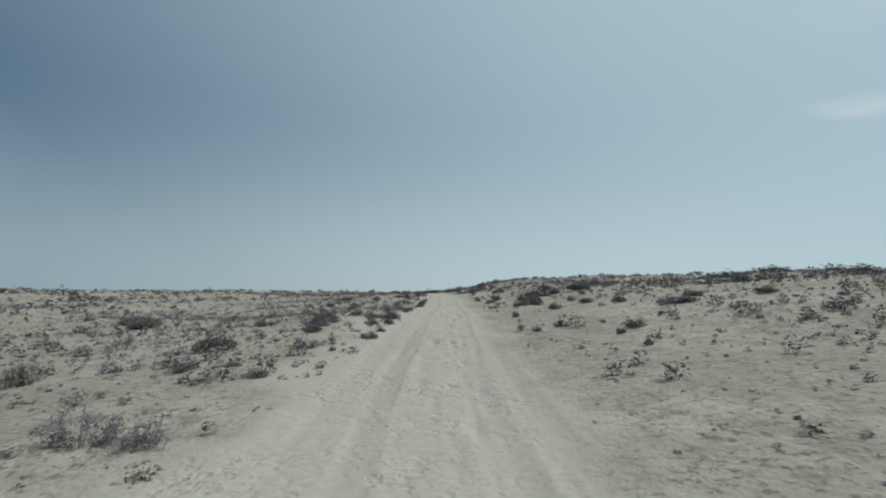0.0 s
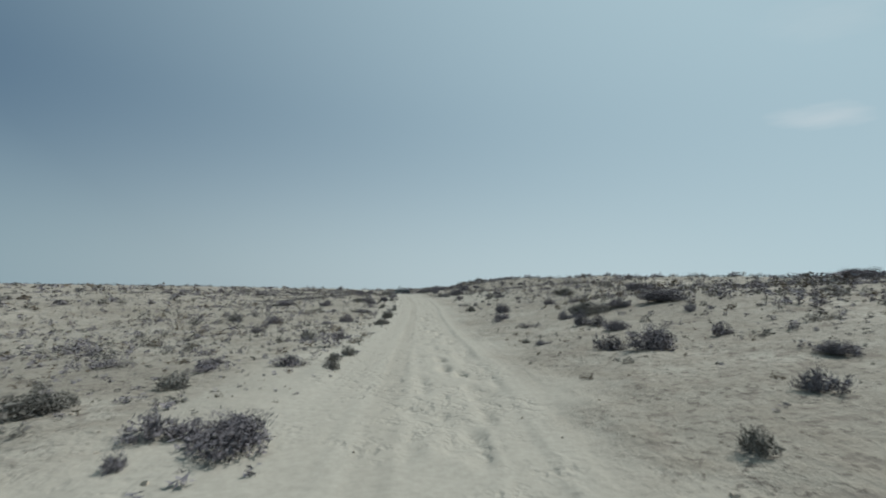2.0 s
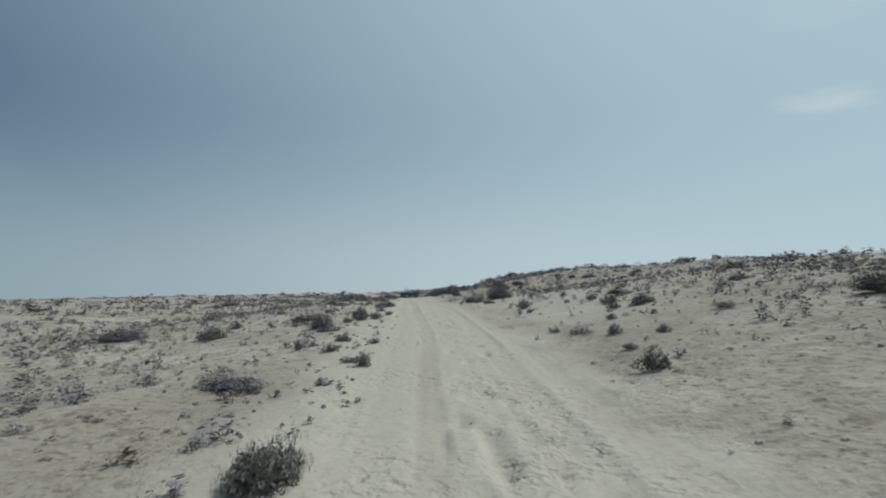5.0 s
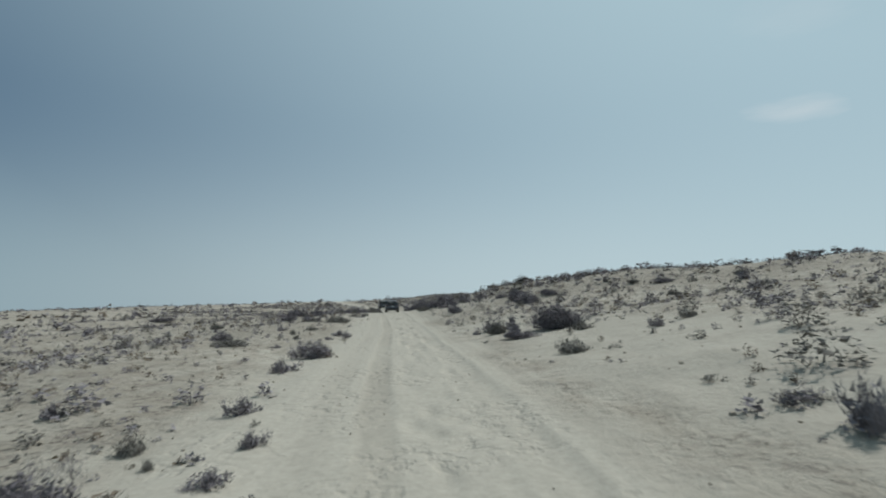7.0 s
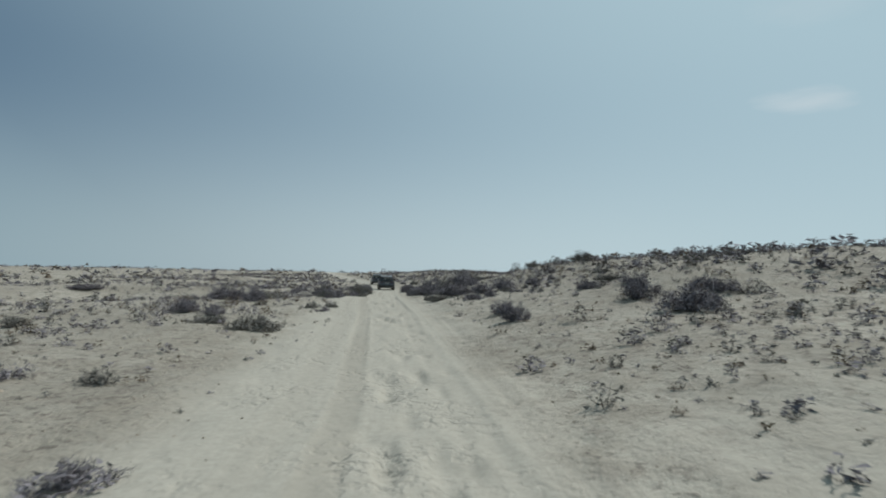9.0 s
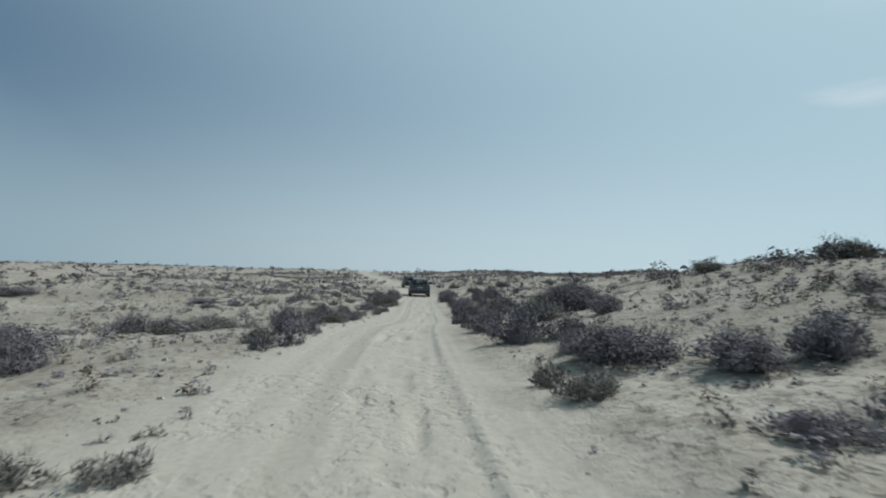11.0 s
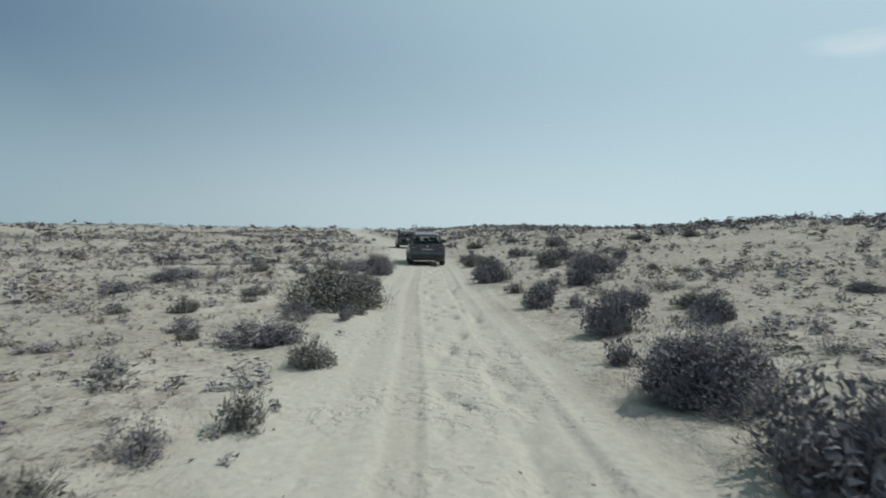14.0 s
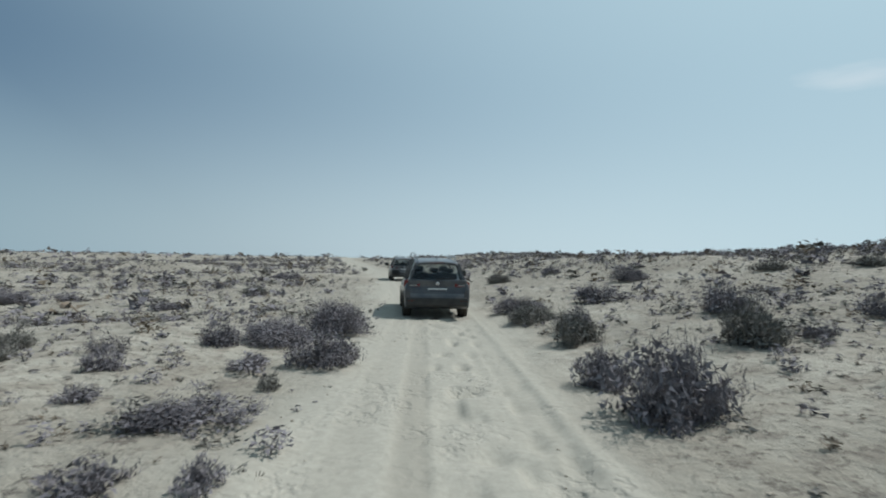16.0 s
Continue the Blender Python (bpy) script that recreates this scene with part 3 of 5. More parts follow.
# shrubs from y = 15 to 20: kind, x, y, width, height
for row in (
        (DRY, 2.56, 15.15, 0.15, 0.09),
        (DENSE, -5.06, 15.61, 0.44, 0.21),
        (DENSE, 8.05, 15.75, 0.53, 0.18),
        (DENSE, -3.08, 15.94, 0.41, 0.21),
        (DENSE, -3.55, 16.17, 0.45, 0.26),
        (OPEN, 2.63, 16.34, 0.26, 0.18),
        (DENSE, -2.03, 16.42, 0.18, 0.13),
        (DENSE, -1.37, 16.82, 0.60, 0.25),
        (DRY, 5.55, 16.92, 0.32, 0.10),
        (DENSE, -2.10, 17.04, 0.35, 0.20),
        (DENSE, -1.71, 17.05, 0.39, 0.15),
        (DENSE, 6.22, 17.12, 0.38, 0.27),
        (DRY, -3.30, 17.27, 0.16, 0.10),
        (OPEN, 4.18, 17.49, 0.34, 0.22),
        (DENSE, 6.37, 17.76, 0.25, 0.16),
        (DRY, 4.16, 18.10, 0.13, 0.08),
        (DRY, -2.46, 18.21, 0.26, 0.08),
        (DENSE, -3.82, 18.22, 0.58, 0.28),
        (DENSE, 5.73, 19.04, 0.45, 0.15),
        (DRY, 2.38, 19.25, 0.18, 0.08),
):
    plant(*row)
# shrubs from y = 19 to 25: kind, x, y, width, height
for row in (
        (DENSE, -2.87, 19.27, 0.32, 0.19),
        (DENSE, -10.82, 19.42, 1.18, 0.33),
        (DRY, 3.19, 19.87, 0.18, 0.11),
        (DENSE, -1.08, 20.39, 0.23, 0.12),
        (DENSE, -2.98, 20.57, 0.41, 0.12),
        (DENSE, 4.00, 20.76, 0.70, 0.40),
        (DENSE, -11.68, 20.81, 1.36, 0.28),
        (OPEN, -1.85, 20.99, 0.42, 0.17),
        (DRY, 6.16, 21.11, 0.20, 0.12),
        (DENSE, -1.21, 21.17, 0.27, 0.13),
        (DENSE, -3.19, 21.38, 0.36, 0.17),
        (DENSE, 3.53, 21.40, 0.42, 0.28),
        (OPEN, -4.86, 21.63, 0.47, 0.16),
        (DRY, -3.90, 21.76, 0.35, 0.10),
        (DENSE, 5.92, 21.77, 0.39, 0.23),
        (DENSE, -1.04, 22.07, 0.26, 0.18),
        (DENSE, 13.80, 22.67, 0.76, 0.37),
        (DENSE, 2.85, 23.10, 0.30, 0.09),
        (DENSE, 2.69, 23.90, 0.19, 0.09),
        (DENSE, 4.78, 24.01, 0.53, 0.19),
):
    plant(*row)
# shrubs from y = 24 to 29: kind, x, y, width, height
for row in (
        (DRY, 3.13, 24.25, 0.15, 0.08),
        (DRY, -2.19, 24.34, 0.14, 0.04),
        (DRY, -1.12, 24.40, 0.21, 0.08),
        (DRY, -1.16, 24.46, 0.32, 0.10),
        (DRY, -2.83, 24.71, 0.24, 0.15),
        (DENSE, 4.74, 24.93, 0.38, 0.27),
        (OPEN, 4.43, 25.18, 0.42, 0.34),
        (OPEN, -2.39, 25.40, 0.33, 0.24),
        (DENSE, 7.38, 25.45, 0.33, 0.24),
        (DRY, 2.81, 25.65, 0.12, 0.07),
        (DRY, -1.06, 25.72, 0.14, 0.09),
        (DENSE, -1.63, 25.90, 0.40, 0.19),
        (DRY, 4.74, 26.01, 0.20, 0.12),
        (DRY, -1.06, 26.30, 0.19, 0.12),
        (DRY, 3.48, 27.15, 0.54, 0.15),
        (DENSE, 4.71, 27.41, 0.40, 0.27),
        (DENSE, 7.93, 27.84, 1.10, 0.34),
        (DENSE, 5.78, 28.24, 1.32, 0.36),
        (DENSE, 6.72, 28.30, 0.63, 0.26),
        (DRY, -2.49, 28.36, 0.25, 0.08),
):
    plant(*row)
# shrubs from y = 28 to 39: kind, x, y, width, height
for row in (
        (DENSE, -4.58, 28.82, 0.39, 0.21),
        (DRY, -2.15, 28.95, 0.27, 0.17),
        (OPEN, 8.38, 30.03, 0.45, 0.23),
        (OPEN, 3.25, 30.60, 0.45, 0.28),
        (OPEN, -2.80, 31.33, 0.49, 0.16),
        (DRY, 5.71, 31.38, 0.31, 0.19),
        (DENSE, 3.57, 31.41, 0.52, 0.24),
        (DRY, 6.81, 31.73, 0.39, 0.21),
        (DENSE, -0.89, 32.41, 0.49, 0.21),
        (DENSE, -5.03, 32.77, 0.61, 0.26),
        (DENSE, -2.35, 33.13, 0.45, 0.30),
        (DENSE, -6.65, 33.40, 0.45, 0.31),
        (OPEN, 7.12, 33.83, 0.58, 0.24),
        (DENSE, 4.35, 35.33, 0.61, 0.41),
        (DENSE, -0.81, 35.73, 0.46, 0.30),
        (DENSE, 6.78, 36.37, 0.53, 0.23),
        (DRY, -0.75, 38.69, 0.10, 0.06),
        (OPEN, 3.31, 38.81, 0.35, 0.28),
        (DENSE, -0.99, 38.90, 0.22, 0.08),
        (DENSE, -2.09, 38.96, 0.59, 0.19),
):
    plant(*row)
# shrubs from y = 39 to 44: kind, x, y, width, height
for row in (
        (DENSE, 12.55, 39.14, 1.25, 0.39),
        (DRY, 2.87, 39.73, 0.07, 0.04),
        (OPEN, 3.56, 39.97, 0.23, 0.08),
        (OPEN, -0.61, 40.33, 0.26, 0.21),
        (DRY, -2.82, 40.65, 0.22, 0.06),
        (DENSE, -0.91, 40.91, 0.29, 0.09),
        (DENSE, 8.85, 40.94, 0.84, 0.36),
        (DENSE, 4.66, 41.12, 0.23, 0.14),
        (DENSE, 3.95, 41.64, 0.25, 0.18),
        (DENSE, -1.39, 41.92, 0.24, 0.15),
        (OPEN, 3.54, 42.29, 0.61, 0.20),
        (OPEN, -2.03, 42.36, 0.23, 0.19),
        (DRY, 6.65, 42.41, 0.52, 0.15),
        (OPEN, -1.85, 42.69, 0.17, 0.11),
        (OPEN, -0.63, 42.85, 0.23, 0.09),
        (DRY, -5.14, 43.02, 0.27, 0.17),
        (OPEN, 3.25, 43.17, 0.21, 0.13),
        (DRY, 5.43, 43.27, 0.31, 0.14),
        (OPEN, -1.37, 43.49, 0.36, 0.17),
        (DENSE, 4.69, 43.59, 0.21, 0.13),
):
    plant(*row)
# shrubs from y = 44 to 49: kind, x, y, width, height
for row in (
        (DENSE, 6.01, 44.80, 0.50, 0.19),
        (DENSE, 5.26, 44.94, 0.30, 0.21),
        (DENSE, 30.41, 45.10, 2.76, 0.56),
        (DENSE, -1.92, 45.12, 0.44, 0.13),
        (DRY, -0.76, 45.60, 0.09, 0.06),
        (DENSE, 9.25, 45.80, 0.47, 0.15),
        (DENSE, -5.12, 45.95, 0.66, 0.33),
        (DENSE, 5.65, 45.98, 0.40, 0.27),
        (DENSE, -2.33, 46.33, 0.60, 0.34),
        (DENSE, 6.25, 46.78, 0.49, 0.16),
        (DENSE, -7.87, 46.93, 1.02, 0.29),
        (DRY, -3.20, 47.06, 0.31, 0.15),
        (OPEN, 3.66, 47.31, 0.15, 0.12),
        (OPEN, -1.76, 47.32, 0.25, 0.17),
        (DENSE, 5.58, 47.39, 0.39, 0.17),
        (DRY, -1.40, 47.81, 0.24, 0.07),
        (OPEN, 4.97, 47.87, 0.20, 0.11),
        (OPEN, -1.41, 47.90, 0.34, 0.17),
        (OPEN, -5.30, 48.46, 0.36, 0.22),
        (DENSE, -0.99, 48.22, 0.34, 0.19),
):
    plant(*row)
# shrubs from y = 48 to 54: kind, x, y, width, height
for row in (
        (DENSE, -2.94, 48.62, 0.46, 0.21),
        (OPEN, 3.83, 48.65, 0.38, 0.30),
        (DENSE, -3.40, 48.66, 0.55, 0.21),
        (OPEN, -0.67, 48.70, 0.23, 0.09),
        (DENSE, -1.50, 48.30, 0.46, 0.30),
        (DENSE, -1.22, 49.14, 0.10, 0.07),
        (OPEN, 3.88, 49.37, 0.38, 0.14),
        (OPEN, -0.60, 49.52, 0.18, 0.11),
        (OPEN, -1.55, 49.56, 0.20, 0.16),
        (DENSE, 5.39, 49.66, 0.22, 0.16),
        (DRY, -0.75, 50.10, 0.10, 0.06),
        (DRY, 4.22, 50.29, 0.14, 0.09),
        (DRY, 3.76, 50.37, 0.23, 0.07),
        (OPEN, -1.01, 50.45, 0.22, 0.17),
        (DRY, -2.17, 50.45, 0.13, 0.06),
        (DENSE, -2.92, 50.86, 0.20, 0.14),
        (DENSE, -4.79, 51.75, 0.39, 0.09),
        (DRY, -3.88, 52.20, 0.28, 0.08),
        (DRY, 3.87, 53.10, 0.24, 0.07),
        (DENSE, -1.12, 53.12, 0.39, 0.17),
):
    plant(*row)
# shrubs from y = 53 to 60: kind, x, y, width, height
for row in (
        (OPEN, 3.35, 53.38, 0.41, 0.23),
        (DRY, -3.69, 54.03, 0.27, 0.08),
        (DRY, 3.29, 54.06, 0.10, 0.06),
        (DRY, -1.45, 54.17, 0.14, 0.08),
        (DENSE, 5.43, 54.63, 0.27, 0.20),
        (DENSE, -1.11, 55.04, 0.59, 0.31),
        (DENSE, 6.33, 55.07, 0.37, 0.20),
        (DRY, -0.91, 55.97, 0.19, 0.12),
        (DRY, -0.90, 56.13, 0.16, 0.08),
        (OPEN, 4.68, 56.46, 0.42, 0.20),
        (DENSE, -1.40, 56.75, 0.31, 0.09),
        (DENSE, 3.37, 56.77, 0.65, 0.18),
        (DRY, 2.51, 56.83, 0.15, 0.05),
        (DENSE, -2.12, 56.96, 0.17, 0.07),
        (DENSE, 4.59, 58.04, 1.18, 0.54),
        (DENSE, -3.42, 58.09, 0.67, 0.20),
        (DRY, -1.42, 58.22, 0.25, 0.08),
        (DENSE, 3.55, 58.34, 0.42, 0.30),
        (DENSE, 3.19, 58.81, 0.45, 0.30),
        (OPEN, 2.74, 59.45, 0.21, 0.11),
):
    plant(*row)
# shrubs from y = 59 to 65: kind, x, y, width, height
for row in (
        (DENSE, -4.10, 59.48, 0.45, 0.24),
        (DRY, -0.90, 59.48, 0.09, 0.06),
        (OPEN, 3.24, 59.76, 0.43, 0.32),
        (OPEN, 3.82, 60.07, 0.28, 0.14),
        (DENSE, 12.02, 60.24, 0.60, 0.16),
        (DRY, -0.94, 60.30, 0.18, 0.05),
        (DENSE, -1.41, 60.34, 0.26, 0.08),
        (DENSE, -2.38, 60.54, 0.21, 0.11),
        (DENSE, -0.97, 60.96, 0.24, 0.17),
        (OPEN, 4.13, 61.09, 0.27, 0.21),
        (DRY, 2.36, 61.44, 0.15, 0.05),
        (DENSE, -1.28, 62.00, 0.41, 0.16),
        (DRY, 3.78, 62.33, 0.11, 0.06),
        (DENSE, -2.86, 62.44, 0.22, 0.16),
        (DENSE, 6.02, 62.45, 0.19, 0.07),
        (DENSE, 6.95, 63.37, 0.22, 0.08),
        (DENSE, 11.03, 63.75, 0.50, 0.16),
        (DRY, -6.62, 63.84, 0.36, 0.17),
        (DENSE, 14.45, 64.59, 0.44, 0.22),
):
    plant(*row)
# shrubs from y = 64 to 74: kind, x, y, width, height
for row in (
        (DENSE, -2.62, 64.72, 0.35, 0.18),
        (DRY, 3.43, 64.78, 0.25, 0.15),
        (DENSE, -3.68, 64.83, 0.40, 0.18),
        (DENSE, 15.40, 66.03, 0.60, 0.17),
        (DENSE, 12.60, 67.40, 0.87, 0.21),
        (DENSE, 6.34, 67.79, 0.97, 0.48),
        (DENSE, 11.61, 68.34, 0.55, 0.18),
        (DENSE, 7.89, 69.11, 0.59, 0.24),
        (DENSE, 3.34, 69.50, 0.53, 0.36),
        (DENSE, -2.21, 69.64, 0.84, 0.30),
        (DENSE, 7.81, 69.71, 0.49, 0.24),
        (DENSE, 6.34, 69.91, 0.80, 0.52),
        (DENSE, -3.47, 70.82, 0.60, 0.22),
        (DENSE, 3.43, 71.22, 0.54, 0.31),
        (DENSE, 7.07, 71.83, 0.61, 0.15),
        (DENSE, -8.39, 71.95, 0.58, 0.25),
        (DENSE, 6.22, 72.77, 0.55, 0.25),
        (DENSE, -4.10, 72.84, 0.55, 0.28),
        (DENSE, 7.17, 73.40, 0.70, 0.23),
        (DRY, -1.67, 73.77, 0.13, 0.07),
):
    plant(*row)
# shrubs from y = 74 to 78: kind, x, y, width, height
for row in (
        (OPEN, -1.42, 74.14, 0.42, 0.12),
        (DRY, 3.45, 74.16, 0.08, 0.05),
        (DENSE, -5.38, 74.22, 0.67, 0.37),
        (DRY, 2.60, 74.57, 0.24, 0.07),
        (DENSE, -1.81, 75.19, 0.42, 0.20),
        (OPEN, 4.72, 75.19, 0.42, 0.13),
        (DENSE, 3.42, 75.36, 0.50, 0.20),
        (OPEN, -1.28, 75.38, 0.38, 0.17),
        (OPEN, 3.93, 75.40, 0.42, 0.26),
        (DRY, 2.85, 75.75, 0.20, 0.12),
        (OPEN, 4.54, 75.80, 0.40, 0.16),
        (OPEN, -13.46, 75.96, 1.02, 0.37),
        (DRY, -1.45, 76.10, 0.20, 0.08),
        (DENSE, -3.78, 76.52, 0.34, 0.16),
        (DENSE, 5.85, 76.92, 0.68, 0.22),
        (DENSE, 6.57, 77.07, 0.28, 0.17),
        (DENSE, 2.30, 77.10, 0.54, 0.27),
        (DENSE, 4.76, 77.11, 0.68, 0.39),
        (DENSE, 3.98, 77.33, 0.87, 0.37),
        (DENSE, 2.04, 77.70, 0.38, 0.27),
):
    plant(*row)
# shrubs from y = 78 to 83: kind, x, y, width, height
for row in (
        (DENSE, 3.09, 78.39, 1.13, 0.39),
        (DENSE, -4.50, 78.49, 0.73, 0.49),
        (DRY, -3.37, 78.93, 0.27, 0.10),
        (OPEN, 8.01, 79.12, 0.40, 0.14),
        (DENSE, 2.81, 79.33, 0.42, 0.30),
        (OPEN, 7.21, 79.35, 0.53, 0.27),
        (DENSE, 3.54, 79.53, 0.41, 0.23),
        (DENSE, 2.25, 80.85, 0.95, 0.62),
        (DENSE, -6.05, 80.09, 1.47, 0.46),
        (OPEN, -1.96, 80.31, 0.36, 0.29),
        (DENSE, 2.99, 80.57, 0.57, 0.38),
        (DRY, 3.77, 80.84, 0.43, 0.13),
        (DENSE, -1.63, 80.87, 0.44, 0.31),
        (DRY, 5.54, 81.12, 0.39, 0.23),
        (DENSE, -2.25, 81.14, 0.63, 0.29),
        (DRY, 2.17, 81.51, 0.25, 0.11),
        (DENSE, 4.37, 82.52, 0.69, 0.42),
        (DRY, 5.76, 82.87, 0.35, 0.11),
        (DENSE, -1.73, 82.90, 0.38, 0.27),
):
    plant(*row)
# shrubs from y = 83 to 88: kind, x, y, width, height
for row in (
        (DENSE, -2.26, 83.11, 0.78, 0.42),
        (DENSE, 3.11, 83.28, 0.87, 0.58),
        (OPEN, 8.22, 83.31, 0.60, 0.27),
        (DENSE, 1.96, 83.38, 0.76, 0.51),
        (DENSE, 10.19, 83.38, 1.00, 0.45),
        (DRY, 6.48, 83.89, 0.27, 0.17),
        (DENSE, 4.32, 84.53, 1.22, 0.62),
        (DENSE, -5.61, 84.61, 0.63, 0.42),
        (DENSE, 2.22, 84.80, 0.70, 0.40),
        (DENSE, -2.31, 84.83, 0.70, 0.20),
        (OPEN, 1.66, 84.88, 0.24, 0.15),
        (DRY, 6.81, 85.04, 0.26, 0.16),
        (OPEN, 3.18, 85.24, 0.38, 0.13),
        (DENSE, 8.19, 85.49, 0.85, 0.32),
        (DENSE, -3.10, 86.14, 0.83, 0.41),
        (DENSE, -5.49, 86.80, 1.50, 0.36),
        (DENSE, 2.51, 86.96, 0.81, 0.55),
        (DENSE, -7.76, 87.10, 0.72, 0.48),
        (DENSE, 1.82, 87.41, 0.54, 0.36),
        (DENSE, -2.14, 87.43, 0.67, 0.39),
):
    plant(*row)
# shrubs from y = 87 to 94: kind, x, y, width, height
for row in (
        (DENSE, -7.01, 87.52, 1.07, 0.32),
        (DENSE, 3.84, 87.63, 0.39, 0.28),
        (DENSE, -2.80, 87.66, 0.54, 0.36),
        (OPEN, -3.98, 88.40, 0.25, 0.16),
        (DENSE, 1.70, 88.49, 0.39, 0.26),
        (OPEN, 2.62, 89.28, 0.24, 0.13),
        (DENSE, -9.31, 89.30, 0.77, 0.38),
        (DENSE, 3.11, 89.33, 0.66, 0.35),
        (DENSE, -3.50, 89.58, 0.11, 0.07),
        (OPEN, -2.78, 89.60, 0.18, 0.14),
        (DRY, -5.29, 89.69, 0.23, 0.14),
        (DENSE, 5.83, 90.23, 1.50, 0.57),
        (OPEN, 3.76, 90.60, 0.43, 0.30),
        (DENSE, -2.01, 90.83, 0.53, 0.36),
        (DENSE, 2.43, 90.88, 0.94, 0.51),
        (DENSE, -3.42, 91.51, 0.39, 0.20),
        (DENSE, -2.49, 91.94, 0.70, 0.24),
        (DENSE, 1.74, 92.00, 0.12, 0.08),
        (DRY, 1.69, 92.13, 0.08, 0.05),
        (OPEN, -2.09, 93.30, 0.32, 0.26),
):
    plant(*row)
# shrubs from y = 93 to 100: kind, x, y, width, height
for row in (
        (DENSE, -2.80, 93.65, 0.60, 0.39),
        (DENSE, 6.22, 93.75, 1.32, 0.60),
        (DENSE, -3.76, 93.94, 0.74, 0.49),
        (OPEN, -2.33, 94.29, 0.43, 0.21),
        (DENSE, 2.27, 94.37, 0.86, 0.58),
        (OPEN, -4.48, 95.04, 0.55, 0.25),
        (OPEN, -2.17, 95.10, 0.51, 0.29),
        (DENSE, 4.28, 95.15, 0.82, 0.52),
        (DENSE, -3.96, 95.33, 0.64, 0.41),
        (OPEN, -1.61, 95.57, 0.39, 0.27),
        (DENSE, 2.36, 95.95, 1.03, 0.66),
        (DENSE, 5.76, 96.13, 0.26, 0.15),
        (OPEN, 4.30, 96.76, 0.61, 0.20),
        (DENSE, -3.55, 97.07, 0.30, 0.22),
        (DENSE, 2.20, 97.35, 0.42, 0.28),
        (DENSE, -1.52, 97.60, 0.56, 0.30),
        (DENSE, -5.20, 98.30, 0.42, 0.13),
        (DENSE, -2.49, 98.72, 0.86, 0.38),
        (OPEN, -3.56, 98.92, 0.28, 0.17),
        (DENSE, 2.71, 99.18, 0.83, 0.56),
):
    plant(*row)
# shrubs from y = 99 to 102: kind, x, y, width, height
for row in (
        (DRY, 3.66, 99.21, 0.23, 0.14),
        (DRY, 8.53, 99.23, 0.36, 0.20),
        (DENSE, 4.33, 99.28, 0.64, 0.38),
        (DENSE, -10.77, 99.38, 0.73, 0.19),
        (DRY, 6.28, 99.43, 0.45, 0.12),
        (DENSE, -3.91, 99.54, 0.40, 0.23),
        (DENSE, 14.88, 100.42, 1.67, 0.54),
        (DENSE, 4.70, 100.46, 0.58, 0.29),
        (OPEN, -2.41, 100.48, 0.46, 0.30),
        (OPEN, -1.53, 100.59, 0.29, 0.24),
        (DENSE, -5.62, 100.84, 0.39, 0.12),
        (DENSE, 8.25, 100.85, 0.51, 0.20),
        (DENSE, -9.92, 101.01, 0.66, 0.30),
        (DENSE, -4.61, 101.17, 0.48, 0.27),
        (OPEN, -2.37, 101.18, 0.46, 0.23),
        (DENSE, 3.85, 101.18, 0.50, 0.34),
        (OPEN, -1.39, 101.19, 0.35, 0.21),
        (OPEN, -10.09, 101.43, 0.47, 0.27),
        (DENSE, 2.91, 101.45, 0.31, 0.22),
        (DENSE, -9.22, 101.74, 0.63, 0.18),
):
    plant(*row)
# shrubs from y = 102 to 108: kind, x, y, width, height
for row in (
        (DENSE, 2.24, 102.07, 0.66, 0.44),
        (OPEN, 3.85, 102.09, 0.60, 0.23),
        (DENSE, -3.76, 102.15, 0.32, 0.11),
        (DENSE, -1.95, 102.20, 1.50, 0.80),
        (OPEN, 5.09, 102.58, 1.02, 0.30),
        (DENSE, -4.02, 103.29, 0.64, 0.16),
        (DENSE, 2.73, 103.54, 0.55, 0.30),
        (DRY, -1.55, 103.56, 0.24, 0.10),
        (DENSE, -13.02, 103.74, 1.55, 0.32),
        (DENSE, 3.96, 104.57, 0.75, 0.48),
        (DENSE, -7.69, 104.58, 0.85, 0.27),
        (OPEN, 2.22, 104.59, 0.43, 0.27),
        (DENSE, -1.51, 104.98, 0.47, 0.31),
        (DENSE, -25.41, 104.98, 2.20, 0.45),
        (OPEN, 3.36, 105.05, 0.55, 0.33),
        (DENSE, -1.74, 105.95, 0.32, 0.19),
        (DENSE, -2.42, 105.97, 0.42, 0.19),
        (DENSE, 7.51, 106.16, 0.51, 0.12),
        (DENSE, 21.85, 106.88, 2.33, 0.58),
        (DENSE, -2.35, 107.30, 0.86, 0.26),
):
    plant(*row)
